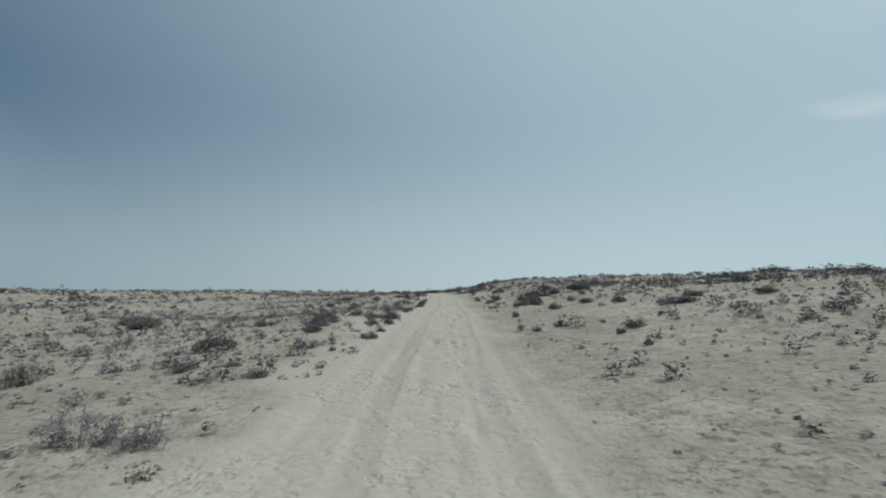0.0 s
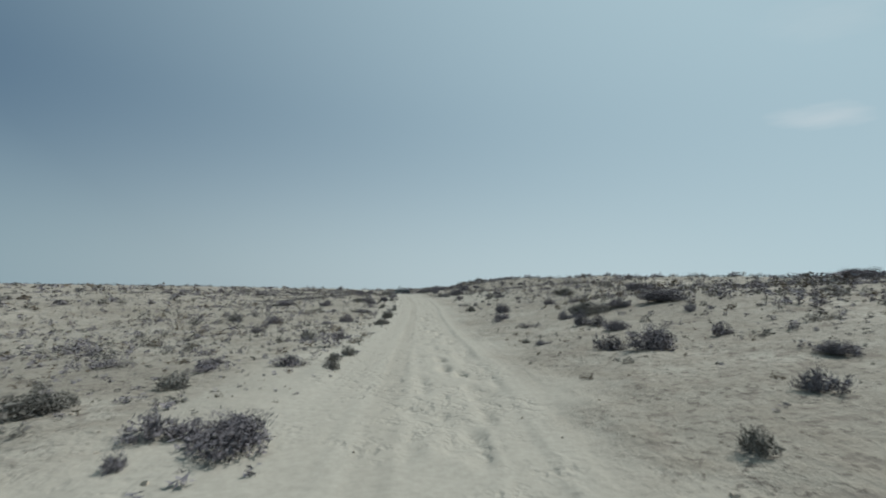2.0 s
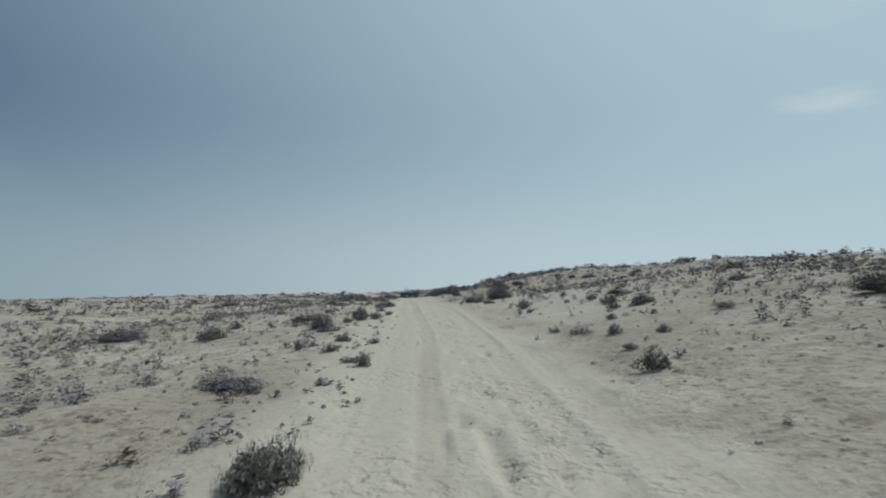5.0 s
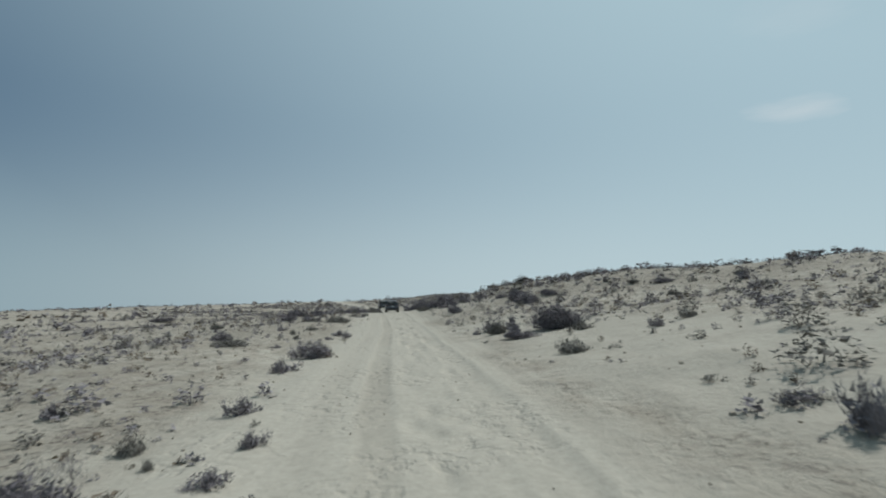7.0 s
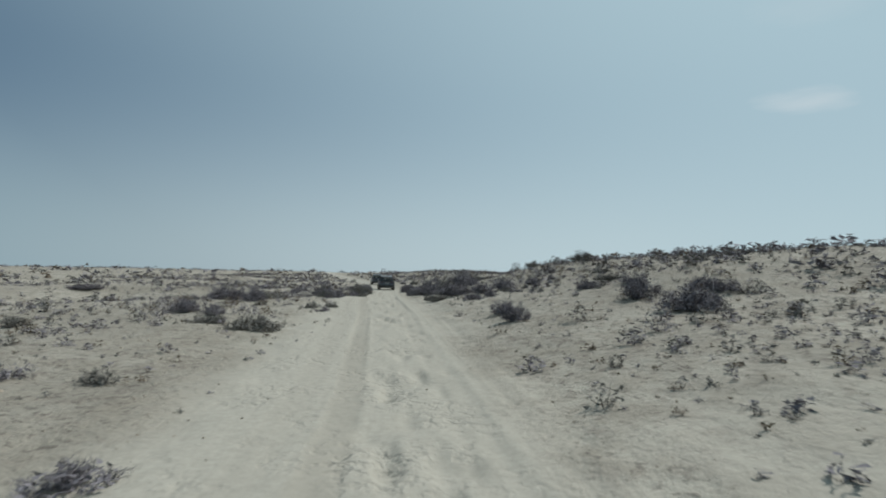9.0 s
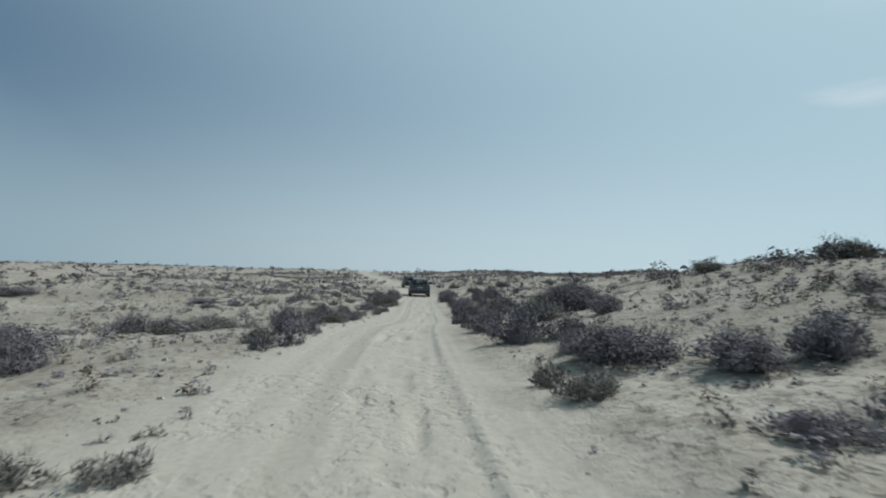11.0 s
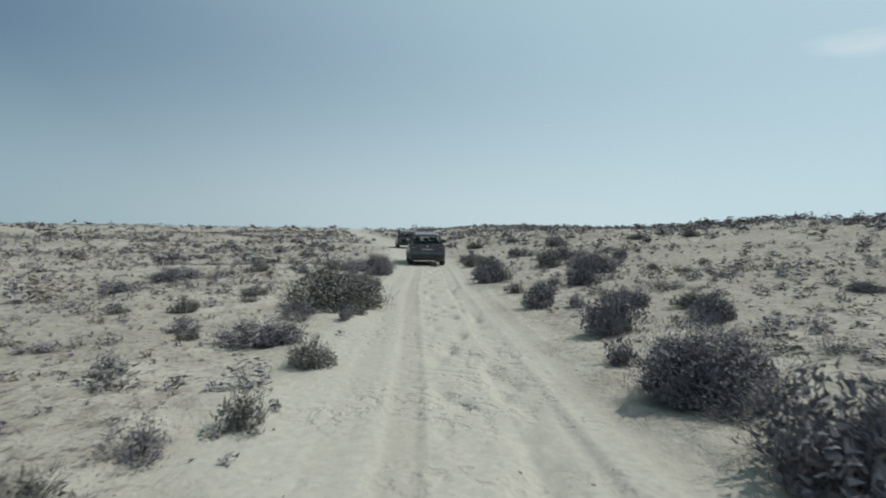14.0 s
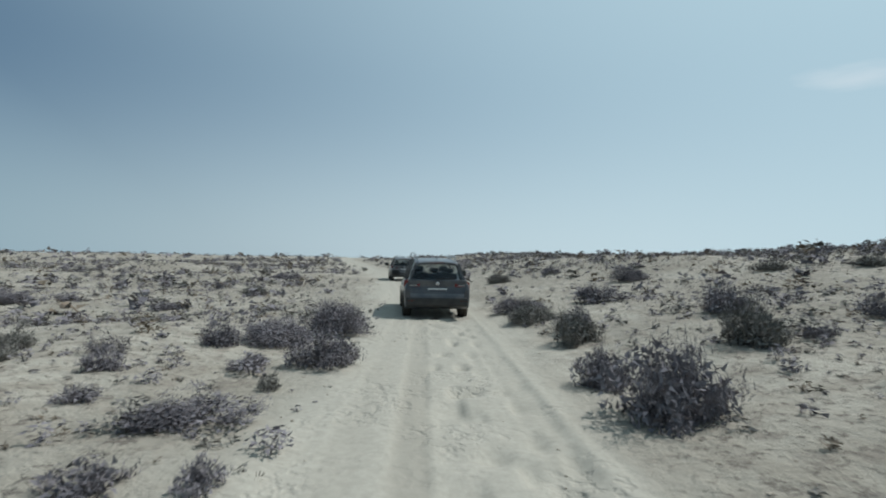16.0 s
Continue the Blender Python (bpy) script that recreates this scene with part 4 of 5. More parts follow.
# shrubs from y = 107 to 113: kind, x, y, width, height
for row in (
        (DENSE, 5.18, 107.31, 1.18, 0.61),
        (DENSE, 2.02, 107.50, 0.98, 0.66),
        (OPEN, -3.73, 107.81, 0.36, 0.16),
        (DENSE, 7.40, 108.02, 0.42, 0.22),
        (DENSE, -6.46, 108.13, 0.59, 0.14),
        (DENSE, -8.10, 108.29, 1.48, 0.38),
        (DENSE, -2.15, 108.72, 0.26, 0.19),
        (DENSE, 1.85, 108.89, 0.61, 0.41),
        (DENSE, -4.19, 109.09, 0.40, 0.27),
        (DENSE, -5.84, 109.24, 0.68, 0.29),
        (DENSE, 5.23, 109.72, 0.44, 0.25),
        (DENSE, -2.74, 109.77, 0.49, 0.18),
        (DENSE, 4.42, 109.83, 0.89, 0.58),
        (OPEN, -4.68, 109.87, 0.45, 0.28),
        (DENSE, -1.75, 109.90, 0.90, 0.44),
        (DENSE, -6.14, 110.21, 0.47, 0.29),
        (DENSE, -3.58, 111.01, 0.60, 0.33),
        (DENSE, 7.46, 111.05, 0.57, 0.38),
        (DENSE, 2.40, 111.71, 0.89, 0.48),
        (DENSE, 5.77, 112.63, 0.90, 0.49),
):
    plant(*row)
# shrubs from y = 112 to 140: kind, x, y, width, height
for row in (
        (DENSE, 2.73, 112.92, 0.72, 0.48),
        (DENSE, -2.10, 113.40, 1.20, 0.56),
        (DENSE, 2.40, 116.94, 1.20, 0.39),
        (DENSE, 4.84, 117.29, 0.97, 0.48),
        (DENSE, 14.62, 119.04, 0.87, 0.37),
        (DENSE, -8.75, 119.83, 0.80, 0.23),
        (DENSE, -14.07, 120.25, 1.25, 0.34),
        (DENSE, 12.34, 120.73, 0.99, 0.41),
        (DENSE, -12.94, 121.46, 0.77, 0.22),
        (DENSE, 8.33, 123.66, 1.39, 0.52),
        (DENSE, -7.87, 126.03, 0.98, 0.42),
        (DENSE, 3.71, 129.45, 1.01, 0.50),
        (DENSE, 6.81, 130.68, 0.91, 0.42),
        (DENSE, -10.09, 139.75, 1.94, 0.40),
):
    plant(*row)
# shrubs of the thickets beside the track: kind, x, y, width, height
for row in (
        (DENSE, -2.89, 111.93, 1.15, 0.37),
        (DENSE, 2.29, 114.86, 1.01, 0.40),
        (DENSE, 3.90, 86.13, 0.70, 0.43),
):
    plant(*row)



# ---- vehicles ----
def box(bm, x0, x1, y0, y1, z0, z1, bevel=0.0):
    g = bmesh.ops.create_cube(bm, size=1.0, matrix=Matrix.Translation(((x0 + x1) / 2, (y0 + y1) / 2, (z0 + z1) / 2)) @ Matrix.Diagonal((x1 - x0, y1 - y0, z1 - z0, 1)))
    if bevel:
        es = list({e for v in g["verts"] for e in v.link_edges})
        bmesh.ops.bevel(bm, geom=es, offset=bevel, segments=2, profile=0.5, affect="EDGES")


def slab(bm, pts, thick):
    """A thin plate over the outline pts (four or more points in order), thickened inwards along its normal."""
    a = [bm.verts.new(p) for p in pts]
    nrm = (Vector(pts[1]) - Vector(pts[0])).cross(Vector(pts[2]) - Vector(pts[1])).normalized() * thick
    b = [bm.verts.new(Vector(p) - nrm) for p in pts]
    bm.faces.new(a)
    bm.faces.new(b[::-1])
    for i in range(len(a)):
        j = (i + 1) % len(a)
        bm.faces.new((a[j], a[i], b[i], b[j]))


def loft(bm, sections, cap=True):
    rings = [[bm.verts.new(p) for p in s] for s in sections]
    n = len(rings[0])
    for a, b in zip(rings, rings[1:]):
        for i in range(n):
            bm.faces.new((a[i], a[(i + 1) % n], b[(i + 1) % n], b[i]))
    if cap:
        bm.faces.new(rings[0][::-1])
        bm.faces.new(rings[-1])
    bmesh.ops.recalc_face_normals(bm, faces=bm.faces)


def lathe(bm, profile, segments, mat):
    """Turns the profile (radius, along x) about the x axis."""
    rings = []
    for k in range(segments):
        a = 2 * math.pi * k / segments
        rings.append([bm.verts.new(mat @ Vector((h, r * math.cos(a), r * math.sin(a)))) for r, h in profile])
    for k in range(segments):
        a, b = rings[k], rings[(k + 1) % segments]
        for i in range(len(profile) - 1):
            bm.faces.new((a[i], b[i], b[i + 1], a[i + 1]))
    bmesh.ops.recalc_face_normals(bm, faces=bm.faces)


def make_suv(label):
    """A mid-size estate-bodied off-roader, 4.5 m long; its nose points to +y."""
    car = new("suv")
    tagged(car, label, "car")
    axles, wr = (-1.36, 1.34), 0.36

    # lower body up to the belt line
    def section(y, w, zt, zb):
        out = zb
        for ya in axles:
            if abs(y - ya) < 0.44:
                out = max(out, 0.34 + math.sqrt(0.44 ** 2 - (y - ya) ** 2))
        half = [(0.0, zb), (w * 0.74, zb), (w * 0.76, out), (w * 0.97, out), (w, max(out + 0.02, 0.62)), (w * 0.99, max(out + 0.04, 0.80)),
                (w * 0.965, zt - 0.09), (w * 0.93, zt - 0.025), (w * 0.89, zt), (0.0, zt)]
        return [Vector((x, y, z)) for x, z in half] + [Vector((-x, y, z)) for x, z in half[-2:0:-1]]

    rows = [(-2.25, 0.74, 0.60, 0.42), (-2.22, 0.84, 0.66, 0.36), (-2.19, 0.87, 0.70, 0.34), (-2.13, 0.885, 0.98, 0.33), (-2.06, 0.89, 1.02, 0.32)]
    for k in range(25):
        y = -1.95 + k * 3.85 / 24
        zt = 1.03 if y < 0.75 else 1.03 - 0.10 * (y - 0.75)
        rows.append((y, 0.90 - 0.02 * max(0, abs(y) - 1.0), zt, 0.27))
    rows += [(2.02, 0.86, 0.84, 0.30), (2.16, 0.80, 0.74, 0.34), (2.24, 0.68, 0.62, 0.40)]
    bm = bmesh.new()
    loft(bm, [section(*r) for r in rows])
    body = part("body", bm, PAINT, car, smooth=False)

    # roof: a crowned panel that reaches back into a spoiler
    def roof_section(y, w, z):
        half = [(0, z), (w * 0.6, z - 0.012), (w * 0.92, z - 0.035), (w, z - 0.075), (w * 0.95, z - 0.085), (0, z - 0.05)]
        return [Vector((x, y, h)) for x, h in half] + [Vector((-x, y, h)) for x, h in half[-2:0:-1]]
    bm = bmesh.new()
    loft(bm, [roof_section(*r) for r in ((-2.08, 0.54, 1.545), (-2.0, 0.57, 1.575), (-1.5, 0.60, 1.625), (-0.6, 0.615, 1.655), (0.2, 0.61, 1.645), (0.62, 0.585, 1.60))])
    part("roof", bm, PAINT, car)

    # pillars
    for sx in (-1, 1):
        for low, high, wl_, wh in (((0.75, -1.98, 1.0), (0.54, -1.96, 1.53), 0.16, 0.10), ((0.80, -1.0, 1.0), (0.59, -1.05, 1.60), 0.09, 0.07),
                                   ((0.81, -0.05, 1.0), (0.60, -0.12, 1.62), 0.09, 0.07), ((0.80, 1.28, 0.96), (0.58, 0.56, 1.57), 0.08, 0.07)):
            bm = bmesh.new()
            lo, hi = Vector((sx * low[0], low[1], low[2])), Vector((sx * high[0], high[1], high[2]))
            quad = lambda c, w: [c + Vector((-0.03, -w / 2, 0)), c + Vector((0.03, -w / 2, 0)), c + Vector((0.03, w / 2, 0)), c + Vector((-0.03, w / 2, 0))]
            loft(bm, [quad(lo, wl_), quad(lo.lerp(hi, 0.5) + Vector((sx * 0.02, 0, 0)), (wl_ + wh) / 2), quad(hi, wh)])
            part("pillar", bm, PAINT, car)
        for a, b, c, d in (((-1.88, 1.04), (-1.05, 1.04), (-1.08, 1.545), (-1.86, 1.50)), ((-0.95, 1.04), (-0.10, 1.04), (-0.16, 1.565), (-1.0, 1.555)),
                           ((0.0, 1.04), (1.20, 1.02), (0.50, 1.53), (-0.07, 1.57))):
            bm = bmesh.new()
            side_x = lambda z: sx * (0.81 - (z - 1.0) * 0.36)
            pts = [(side_x(p[1]), p[0], p[1]) for p in (a, b, c, d)]
            slab(bm, pts if sx > 0 else pts[::-1], 0.006)
            part("side_window", bm, GLASS, car)
        # mirror
        bm = bmesh.new()
        box(bm, *(sorted((sx * 0.95, sx * 1.22))), 0.80, 0.95, 1.07, 1.26, 0.035)
        box(bm, *(sorted((sx * 0.80, sx * 0.99))), 0.86, 0.92, 1.02, 1.09, 0.01)
        part("mirror", bm, PLASTIC, car)
        # roof rail
        bm = bmesh.new()
        box(bm, *(sorted((sx * 0.50, sx * 0.535))), -1.75, 0.25, 1.665, 1.70, 0.012)
        for yy in (-1.72, -0.75, 0.2):
            box(bm, *(sorted((sx * 0.502, sx * 0.533))), yy - 0.05, yy + 0.05, 1.58, 1.67, 0.006)
        part("roof_rail", bm, RAIL, car, "satin silver roof rail")
        # tail lamp: an outer and an inner piece wrapping the corner
        bm = bmesh.new()
        slab(bm, [(sx * x, y, z) for x, y, z in ((0.47, -2.155, 0.89), (0.80, -2.15, 0.86), (0.895, -2.02, 0.88), (0.895, -2.02, 1.0), (0.80, -2.14, 1.02), (0.47, -2.15, 0.98))][::sx], 0.05)
        lamp = part("tail_lamp", bm, TAIL_RED, car, "red tail lamp")
        bm = bmesh.new()
        box(bm, *(sorted((sx * 0.55, sx * 0.74))), -2.185, -2.15, 0.905, 0.925, 0.004)
        part("reversing_lens", bm, ALLOY, lamp)
        bm = bmesh.new()
        box(bm, *(sorted((sx * 0.60, sx * 0.80))), -2.275, -2.235, 0.50, 0.53, 0.006)
        part("reflector", bm, TAIL_RED, car)
    # rear window, windscreen
    bm = bmesh.new()
    slab(bm, [(-0.68, -2.085, 1.07), (0.68, -2.085, 1.07), (0.525, -1.985, 1.50), (-0.525, -1.985, 1.50)], 0.006)
    part("rear_window", bm, GLASS, car)
    bm = bmesh.new()
    slab(bm, [(0.76, 1.30, 1.0), (-0.76, 1.30, 1.0), (-0.55, 0.60, 1.55), (0.55, 0.60, 1.55)], 0.006)
    part("windscreen", bm, GLASS, car)
    # tailgate panel with its recess for the plate
    bm = bmesh.new()
    box(bm, -0.80, 0.80, -2.150, -2.06, 0.66, 1.07, 0.03)
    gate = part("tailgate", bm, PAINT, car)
    bm = bmesh.new()
    box(bm, -0.36, 0.36, -2.158, -2.10, 0.71, 0.85, 0.01)
    part("plate_recess", bm, PLASTIC, gate)
    bm = bmesh.new()
    lathe(bm, [(0.0, 0.012), (0.045, 0.012), (0.055, 0.004), (0.055, -0.01)], 20, Matrix.Translation((0, -2.152, 0.965)) @ Matrix.Rotation(-math.pi / 2, 4, "Z"))
    part("badge", bm, CHROME, gate, "round chrome badge")
    bm = bmesh.new()
    box(bm, -0.26, 0.26, -2.168, -2.156, 0.72, 0.84, 0.004)
    plate = part("number_plate", bm, PLATE, gate, "white number plate")
    bm = bmesh.new()
    for x0, x1 in ((-0.21, -0.06), (-0.03, 0.07), (0.10, 0.21)):
        box(bm, x0, x1, -2.172, -2.167, 0.765, 0.80)
    part("plate_bars", bm, INK, plate)
    bm = bmesh.new()
    box(bm, -0.84, 0.84, -2.275, -2.12, 0.36, 0.60, 0.04)
    part("rear_bumper", bm, PLASTIC, car, "black plastic rear bumper")
    bm = bmesh.new()
    box(bm, -0.03, 0.40, -2.115, -2.085, 1.09, 1.11, 0.006)
    lathe(bm, [(0.0, 0.02), (0.03, 0.02), (0.03, -0.02)], 10, Matrix.Translation((0, -2.10, 1.09)) @ Matrix.Rotation(-math.pi / 2, 4, "Z"))
    part("rear_wiper", bm, PLASTIC, car)
    bm = bmesh.new()
    box(bm, -0.20, 0.20, -2.09, -2.06, 1.515, 1.53, 0.003)
    part("high_brake_lamp", bm, TAIL_RED, car)
    bm = bmesh.new()
    slab(bm, [(0.0, -1.62, 1.71), (0.0, -1.45, 1.64), (0.0, -1.68, 1.615)], 0.03)
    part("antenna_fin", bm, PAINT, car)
    # cabin: floor, dashboard and seats
    bm = bmesh.new()
    box(bm, -0.80, 0.80, 0.85, 1.25, 0.9, 1.04, 0.03)
    part("dashboard", bm, FABRIC, car)
    for x0, x1, y0, heads in ((-0.62, -0.12, 0.0, 1), (0.12, 0.62, 0.0, 1), (-0.66, 0.66, -0.95, 3)):
        bm = bmesh.new()
        box(bm, x0, x1, y0 - 0.12, y0 + 0.06, 0.95, 1.22, 0.04)
        for k in range(heads):
            c = x0 + (x1 - x0) * (k + 0.5) / heads
            box(bm, c - 0.13, c + 0.13, y0 - 0.10, y0 + 0.02, 1.24, 1.40 if heads == 1 else 1.36, 0.035)
            box(bm, c - 0.05, c + 0.05, y0 - 0.05, y0 - 0.03, 1.2, 1.26)
        part("seat", bm, FABRIC, car)
    # wheels
    for sx in (-1, 1):
        for ya in axles:
            m = Matrix.Translation((sx * 0.79, ya, wr))
            bm = bmesh.new()
            lathe(bm, [(0.23, -0.115), (0.31, -0.125), (0.345, -0.115), (wr, -0.09), (wr, -0.03), (0.353, -0.02), (0.353, 0.02), (wr, 0.03), (wr, 0.09), (0.345, 0.115), (0.31, 0.125), (0.23, 0.115)], 32, m)
            wheel = part("wheel", bm, RUBBER, car, "dusty black tyre on an alloy rim")
            bm = bmesh.new()
            lathe(bm, [(0.235, sx * 0.11), (0.21, sx * 0.10), (0.20, sx * 0.03)], 32, m)
            for k in range(5):
                a = 2 * math.pi * k / 5
                t = m @ Matrix.Rotation(a, 4, "X")
                bmesh.ops.create_cube(bm, size=1.0, matrix=t @ Matrix.Translation((sx * 0.09, 0, 0.11)) @ Matrix.Diagonal((0.03, 0.055, 0.22, 1)))
            part("rim", bm, ALLOY, wheel)
    return car


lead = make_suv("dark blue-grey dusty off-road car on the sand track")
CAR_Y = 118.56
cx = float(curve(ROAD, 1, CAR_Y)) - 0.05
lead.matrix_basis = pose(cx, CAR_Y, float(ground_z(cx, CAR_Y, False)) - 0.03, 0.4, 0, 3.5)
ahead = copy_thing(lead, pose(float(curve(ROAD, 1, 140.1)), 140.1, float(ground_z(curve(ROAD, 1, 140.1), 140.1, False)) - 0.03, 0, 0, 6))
tagged(ahead, "dark dusty off-road car farther along the sand track", "car")


# ---- scattered growth and litter ----
def triangles(name, tri, mat, label, category):
    """One object of kind stuff from an array of triangles (n, 3, 3)."""
    n = len(tri)
    me = bpy.data.meshes.new(name)
    me.vertices.add(3 * n)
    me.vertices.foreach_set("co", tri.astype(np.float32).ravel())
    me.loops.add(3 * n)
    me.loops.foreach_set("vertex_index", np.arange(3 * n, dtype=np.int32))
    me.polygons.add(n)
    me.polygons.foreach_set("loop_start", np.arange(0, 3 * n, 3, dtype=np.int32))
    me.update(calc_edges=True)
    me.materials.append(mat)
    return tagged(new(name, me), label, category, kind="stuff")


def tufts(gen, pos, w, h, blades, leaves, leaf):
    """Low scrub plants at pos (n, 3), each a spray of thin twigs and a mound of small leaves, as triangles."""
    n = len(pos)
    out = []
    if blades:
        az = gen.uniform(0, 2 * np.pi, (n, blades))
        r = gen.uniform(0.1, 1, (n, blades)) ** 0.6
        tip = np.stack([np.cos(az) * r * w[:, None] / 2, np.sin(az) * r * w[:, None] / 2,
                        h[:, None] * (1.1 - 0.75 * r ** 2) * gen.uniform(0.5, 1.1, (n, blades))], -1)
        root = tip * np.array([0.3, 0.3, 0]) + np.array([0, 0, -0.02])
        t = (0.004 + 0.012 * w)[:, None, None] * np.stack([-np.sin(az), np.cos(az), 0 * az], -1)
        tri = np.stack([root - t, root + t, tip], 2) + pos[:, None, None, :]
        out.append(tri.reshape(-1, 3, 3))
    if leaves:
        az = gen.uniform(0, 2 * np.pi, (n, leaves))
        lob = 0.75 + 0.25 * np.sin(az * 3 + gen.uniform(0, 6, (n, 1)))
        r = gen.uniform(0, 1, (n, leaves)) ** 0.5 * lob
        c = np.stack([np.cos(az) * r * w[:, None] / 2, np.sin(az) * r * w[:, None] / 2,
                      h[:, None] * (1.0 - 0.8 * r ** 2) * gen.uniform(0.05, 1.05, (n, leaves))], -1)
        s = (leaf * w)[:, None, None, None]
        tri = c[:, :, None, :] + np.clip(gen.normal(0, 1, (n, leaves, 3, 3)), -1.5, 1.5) * s * np.array([1, 1, 0.5])
        tri = tri + pos[:, None, None, :]
        out.append(tri.reshape(-1, 3, 3))
    return np.concatenate(out)


def scatter_scrub():
    gen = np.random.default_rng(4)
    spots = np.array(SPOTS)
    pieces = {}
    # near the track: bare blown sand beside it, then many small plants and larger clumps
    for n, reach, smallest, mean, most in ((38000, 0.42, 0.06, 0.05, 0.25), (66000, 1.0, 0.14, 0.12, 0.9)):
        x, y = gen.uniform(-46, 50, n) * reach, gen.uniform(-4, 220 if reach == 1 else 135, n)
        d = side(x, y)
        p = 0.60 + 0.55 * lumps(x, y, 5.0, 21) + 0.3 * lumps(x, y, 16.0, 22)
        if smallest > 0.1:
            p = p * (0.35 + 0.65 * step(2.5, 7.0, np.abs(d)))
        off = np.where(d < 0, np.abs(d) + 0.55, d)
        p = p * step(1.6, 2.3, off) * (0.45 + 0.55 * step(2.0, 4.5, off))
        if smallest < 0.1:
            p = p * np.where((d < 0) & (y > 17) & (y < 54), 3.2, 1.0)
        p = np.where((d > 0) & (y < 59), p * (0.3 + 0.7 * step(4, 9, d)), p)
        p = p * np.where((y > 40) & (y < 68) & (d > 5) & (d < 16), 1.7, np.where((y < 59) & (d > 7) & (d < 32), 1.6, np.where((y < 59) & (d < -5), 1.5, np.where((y > 90) & (d > 6), 1.35, 1.0))))
        p = p * (1 - np.where(y < 75, 0.45, 0.2) * step(11, 24, np.hypot(d, np.maximum(0, y - 103))))
        keep = gen.uniform(0, 1, n) < p
        x, y, d = x[keep], y[keep], d[keep]
        clear = np.ones(len(x), bool)
        for sx, sy, sw in spots:
            clear &= (x - sx) ** 2 + (y - sy) ** 2 > (0.45 * sw) ** 2
        x, y, d = x[clear], y[clear], d[clear]
        w = np.minimum(smallest + gen.exponential(mean, len(x)), most)
        out = np.hypot(d, np.maximum(0, y - 103))
        w = w * (1 + 0.4 * step(10, 40, out))
        pos = np.stack([x, y, ground_z(x, y)], -1)
        kind = gen.choice(4, len(x), p=(0.50, 0.22, 0.20, 0.08) if smallest < 0.1 else (0.52, 0.26, 0.18, 0.04))
        for k, (mat, name, blades, leafy, label) in enumerate((
                (LEAF_DARK, "scrub", 5, 1.0, "scattered small dark grey desert scrub on sand"), (LEAF_GREEN, "scrub", 5, 1.0, "scattered small olive-grey desert scrub on sand"),
                (LEAF_DRY, "scrub", 6, 0.7, "scattered small straw-brown dry scrub on sand"), (TWIG_GREY, "dead_twigs", 12, 0, "scattered dead grey twigs lying in sand"))):
            for lo, hi, count, far_count in ((0, 0.14, 8, 3), (0.14, 0.3, 19, 6), (0.3, 0.6, 60, 14), (0.6, 3.0, 150, 30)):
                for reach, lot, fine in ((0, 1.5, 0.82), (9, 0.75, 1.3), (17, 0, 0)):
                    far = reach == 17
                    m = (kind == k) & (out > reach) & (out <= {0: 9, 9: 17, 17: 999}[reach]) & (w >= lo) & (w < hi)
                    if not m.any():
                        continue
                    leaves = int((far_count if far else count * lot) * leafy)
                    flat = gen.uniform(0.7, 1.3, m.sum()) * (0.52 if leafy else 0.25)
                    size = 0.18 if far else (0.26, 0.155, 0.088, 0.055)[(0, 0.14, 0.3, 0.6).index(lo)] * fine
                    t = tufts(gen, pos[m], w[m], w[m] * flat, max(2, blades // 2) if far else blades, leaves, size)
                    pieces.setdefault((name, mat, label), []).append(t)
    for (name, mat, label), t in pieces.items():
        triangles(name, np.concatenate(t), mat, label, "scrub")
    # the wide plain and the crest of the bank
    n = 11500
    x, y = gen.uniform(-260, 260, n), gen.uniform(-5, 480, n)
    d = side(x, y)
    keep = (np.abs(d) > 40) | (y > 205)
    keep &= (np.abs(d) > 2.5) & (gen.uniform(0, 1, n) < 0.55 + 0.5 * lumps(x, y, 22.0, 23))
    x, y = x[keep], y[keep]
    w = np.minimum(0.5 + gen.exponential(0.55, len(x)), 3.0)
    pos = np.stack([x, y, ground_z(x, y, False)], -1)
    kind = gen.choice(3, len(x), p=(0.6, 0.2, 0.2))
    y = gen.uniform(-4, 190, 3200)
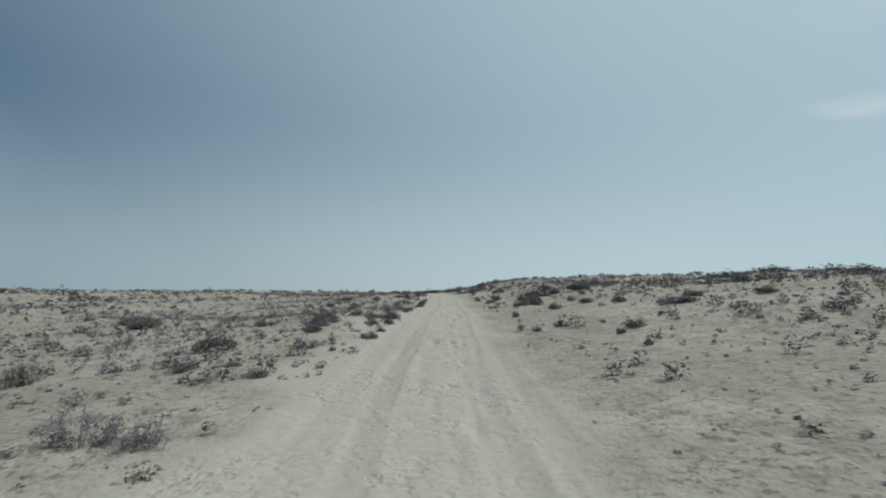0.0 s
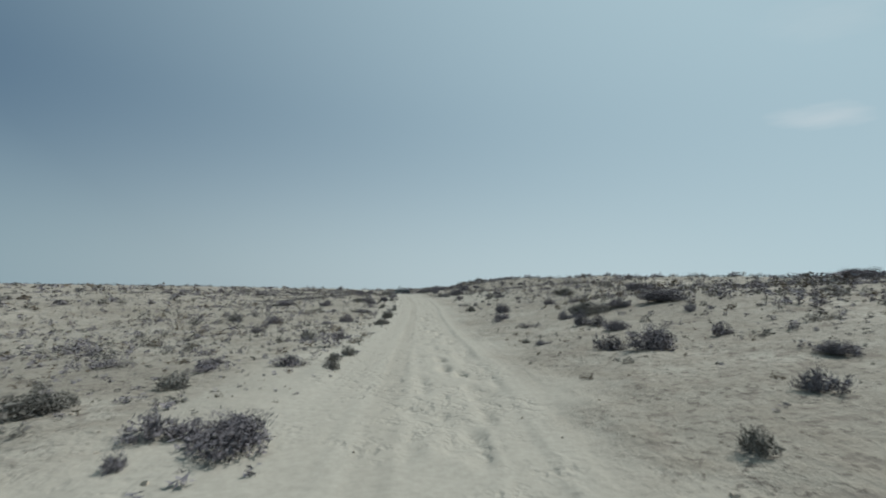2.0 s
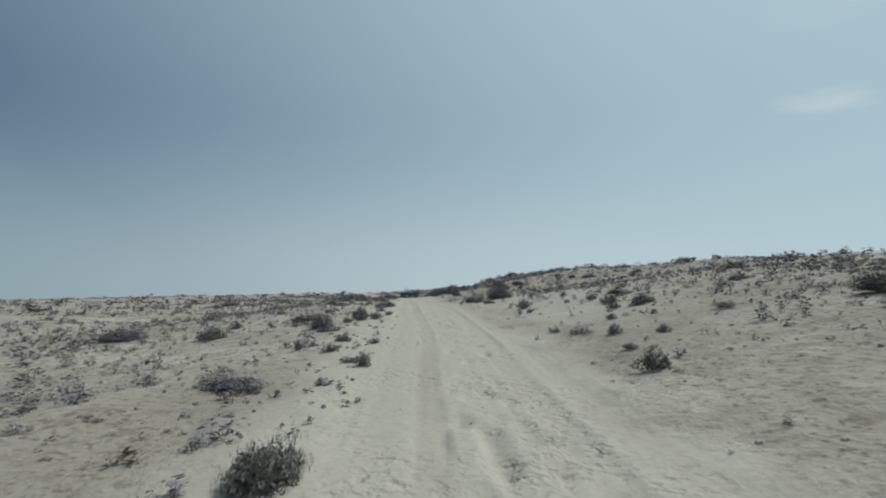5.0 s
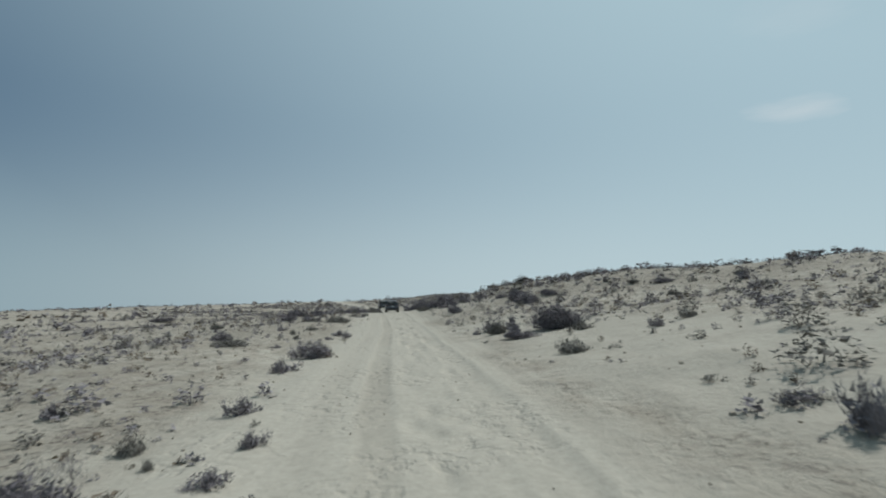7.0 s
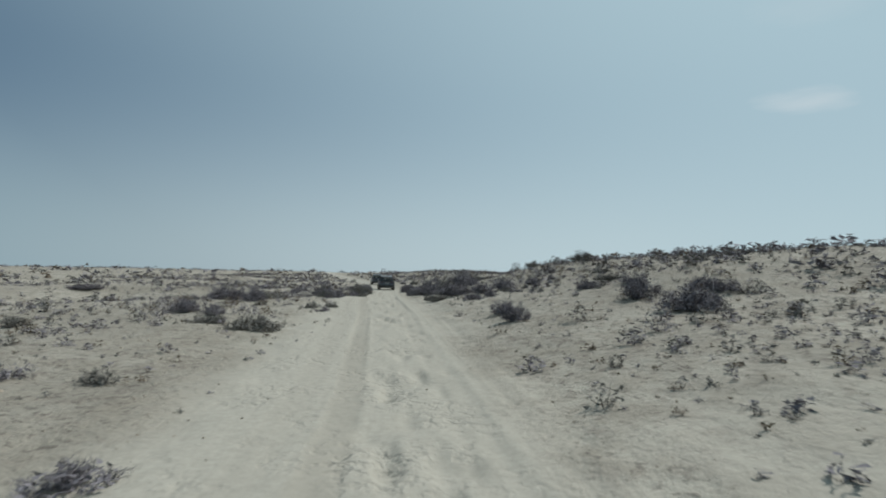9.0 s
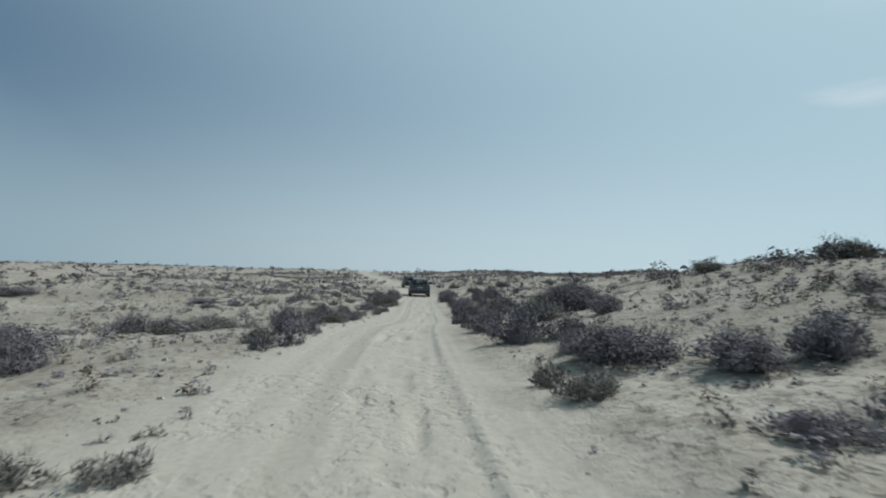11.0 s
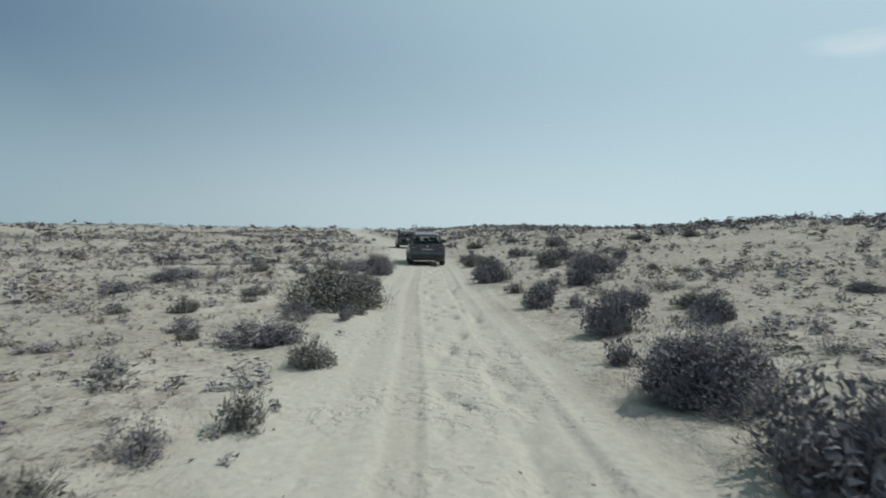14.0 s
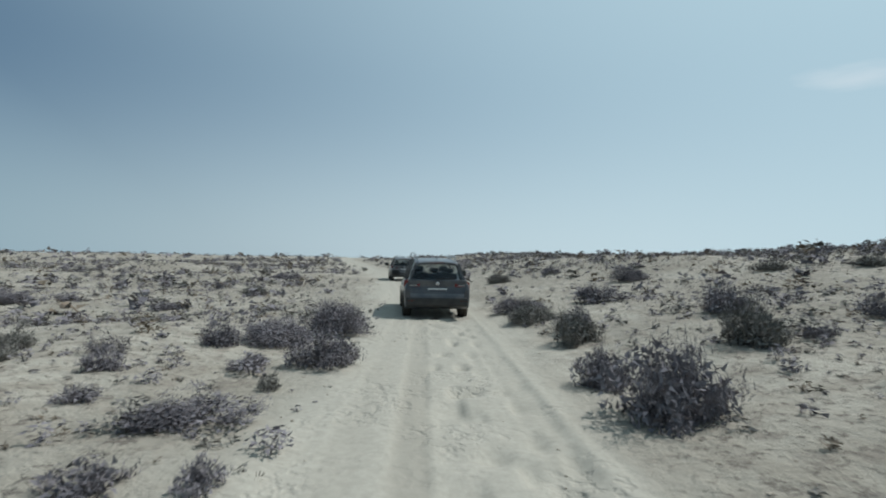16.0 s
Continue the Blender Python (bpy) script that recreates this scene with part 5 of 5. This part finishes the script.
    x = curve(ROAD, 1, y) + curve(BANK, 1, y) + gen.normal(0, 4.0, len(y))
    wc = np.minimum(0.3 + gen.exponential(0.2, len(x)), 1.1)
    crest = np.stack([x, y, ground_z(x, y)], -1)
    kc = gen.choice(3, len(x), p=(0.6, 0.3, 0.1))
    for k, mat in enumerate((LEAF_DARK, LEAF_GREEN, LEAF_DRY)):
        m, c = kind == k, kc == k
        t = [tufts(gen, pos[m], w[m] * 1.4, w[m] * 0.45, 0, 9, 0.20), tufts(gen, crest[c], wc[c], wc[c] * 0.45, 2, 44, 0.10)]
        triangles("distant_scrub", np.concatenate(t), mat, "far low dark scrub dotting the plain", "scrub")


def scatter_stones():
    rng = random.Random(9)
    verts, faces = [], []
    n = 7000
    xs = [rng.gauss(0, 7) for _ in range(n)]
    ys = [rng.uniform(-2, 135) for _ in range(n)]
    cxs = curve(ROAD, 1, ys)
    xs = np.array(xs) + cxs
    zs = ground_z(xs, ys)
    tr = on_track(xs, ys)
    for x, y, z, t in zip(xs, ys, zs, tr):
        if t > 0.3 and rng.random() < 0.75:
            continue
        s = min(0.006 + rng.expovariate(1 / 0.009), 0.045 if t < 0.05 else 0.016)
        n0 = len(verts)
        for dx, dy, dz in ((-1, -.6, -.3), (.9, -.8, -.3), (1, .7, -.3), (-.8, .9, -.3), (-.5, -.4, .55), (.6, -.3, .7), (.4, .5, .5), (-.5, .5, .65)):
            verts.append((x + dx * s * rng.uniform(0.7, 1.2), y + dy * s * rng.uniform(0.7, 1.2), z + dz * s * rng.uniform(0.7, 1.4)))
        for f in ((4, 5, 6, 7), (0, 1, 5, 4), (1, 2, 6, 5), (2, 3, 7, 6), (3, 0, 4, 7)):
            faces.append(tuple(n0 + i for i in f))
    ob = mesh_part("stones", verts, faces, STONE)
    tagged(ob, "small pale stones and sand clods on the sand", "stones", kind="stuff")


scatter_scrub()
scatter_stones()

# models that were not needed are removed
for model in DENSE + OPEN + DRY + SMALL + LARGE:
    if model.name not in USED:
        for o in (*model.children_recursive, model):
            bpy.data.objects.remove(o)
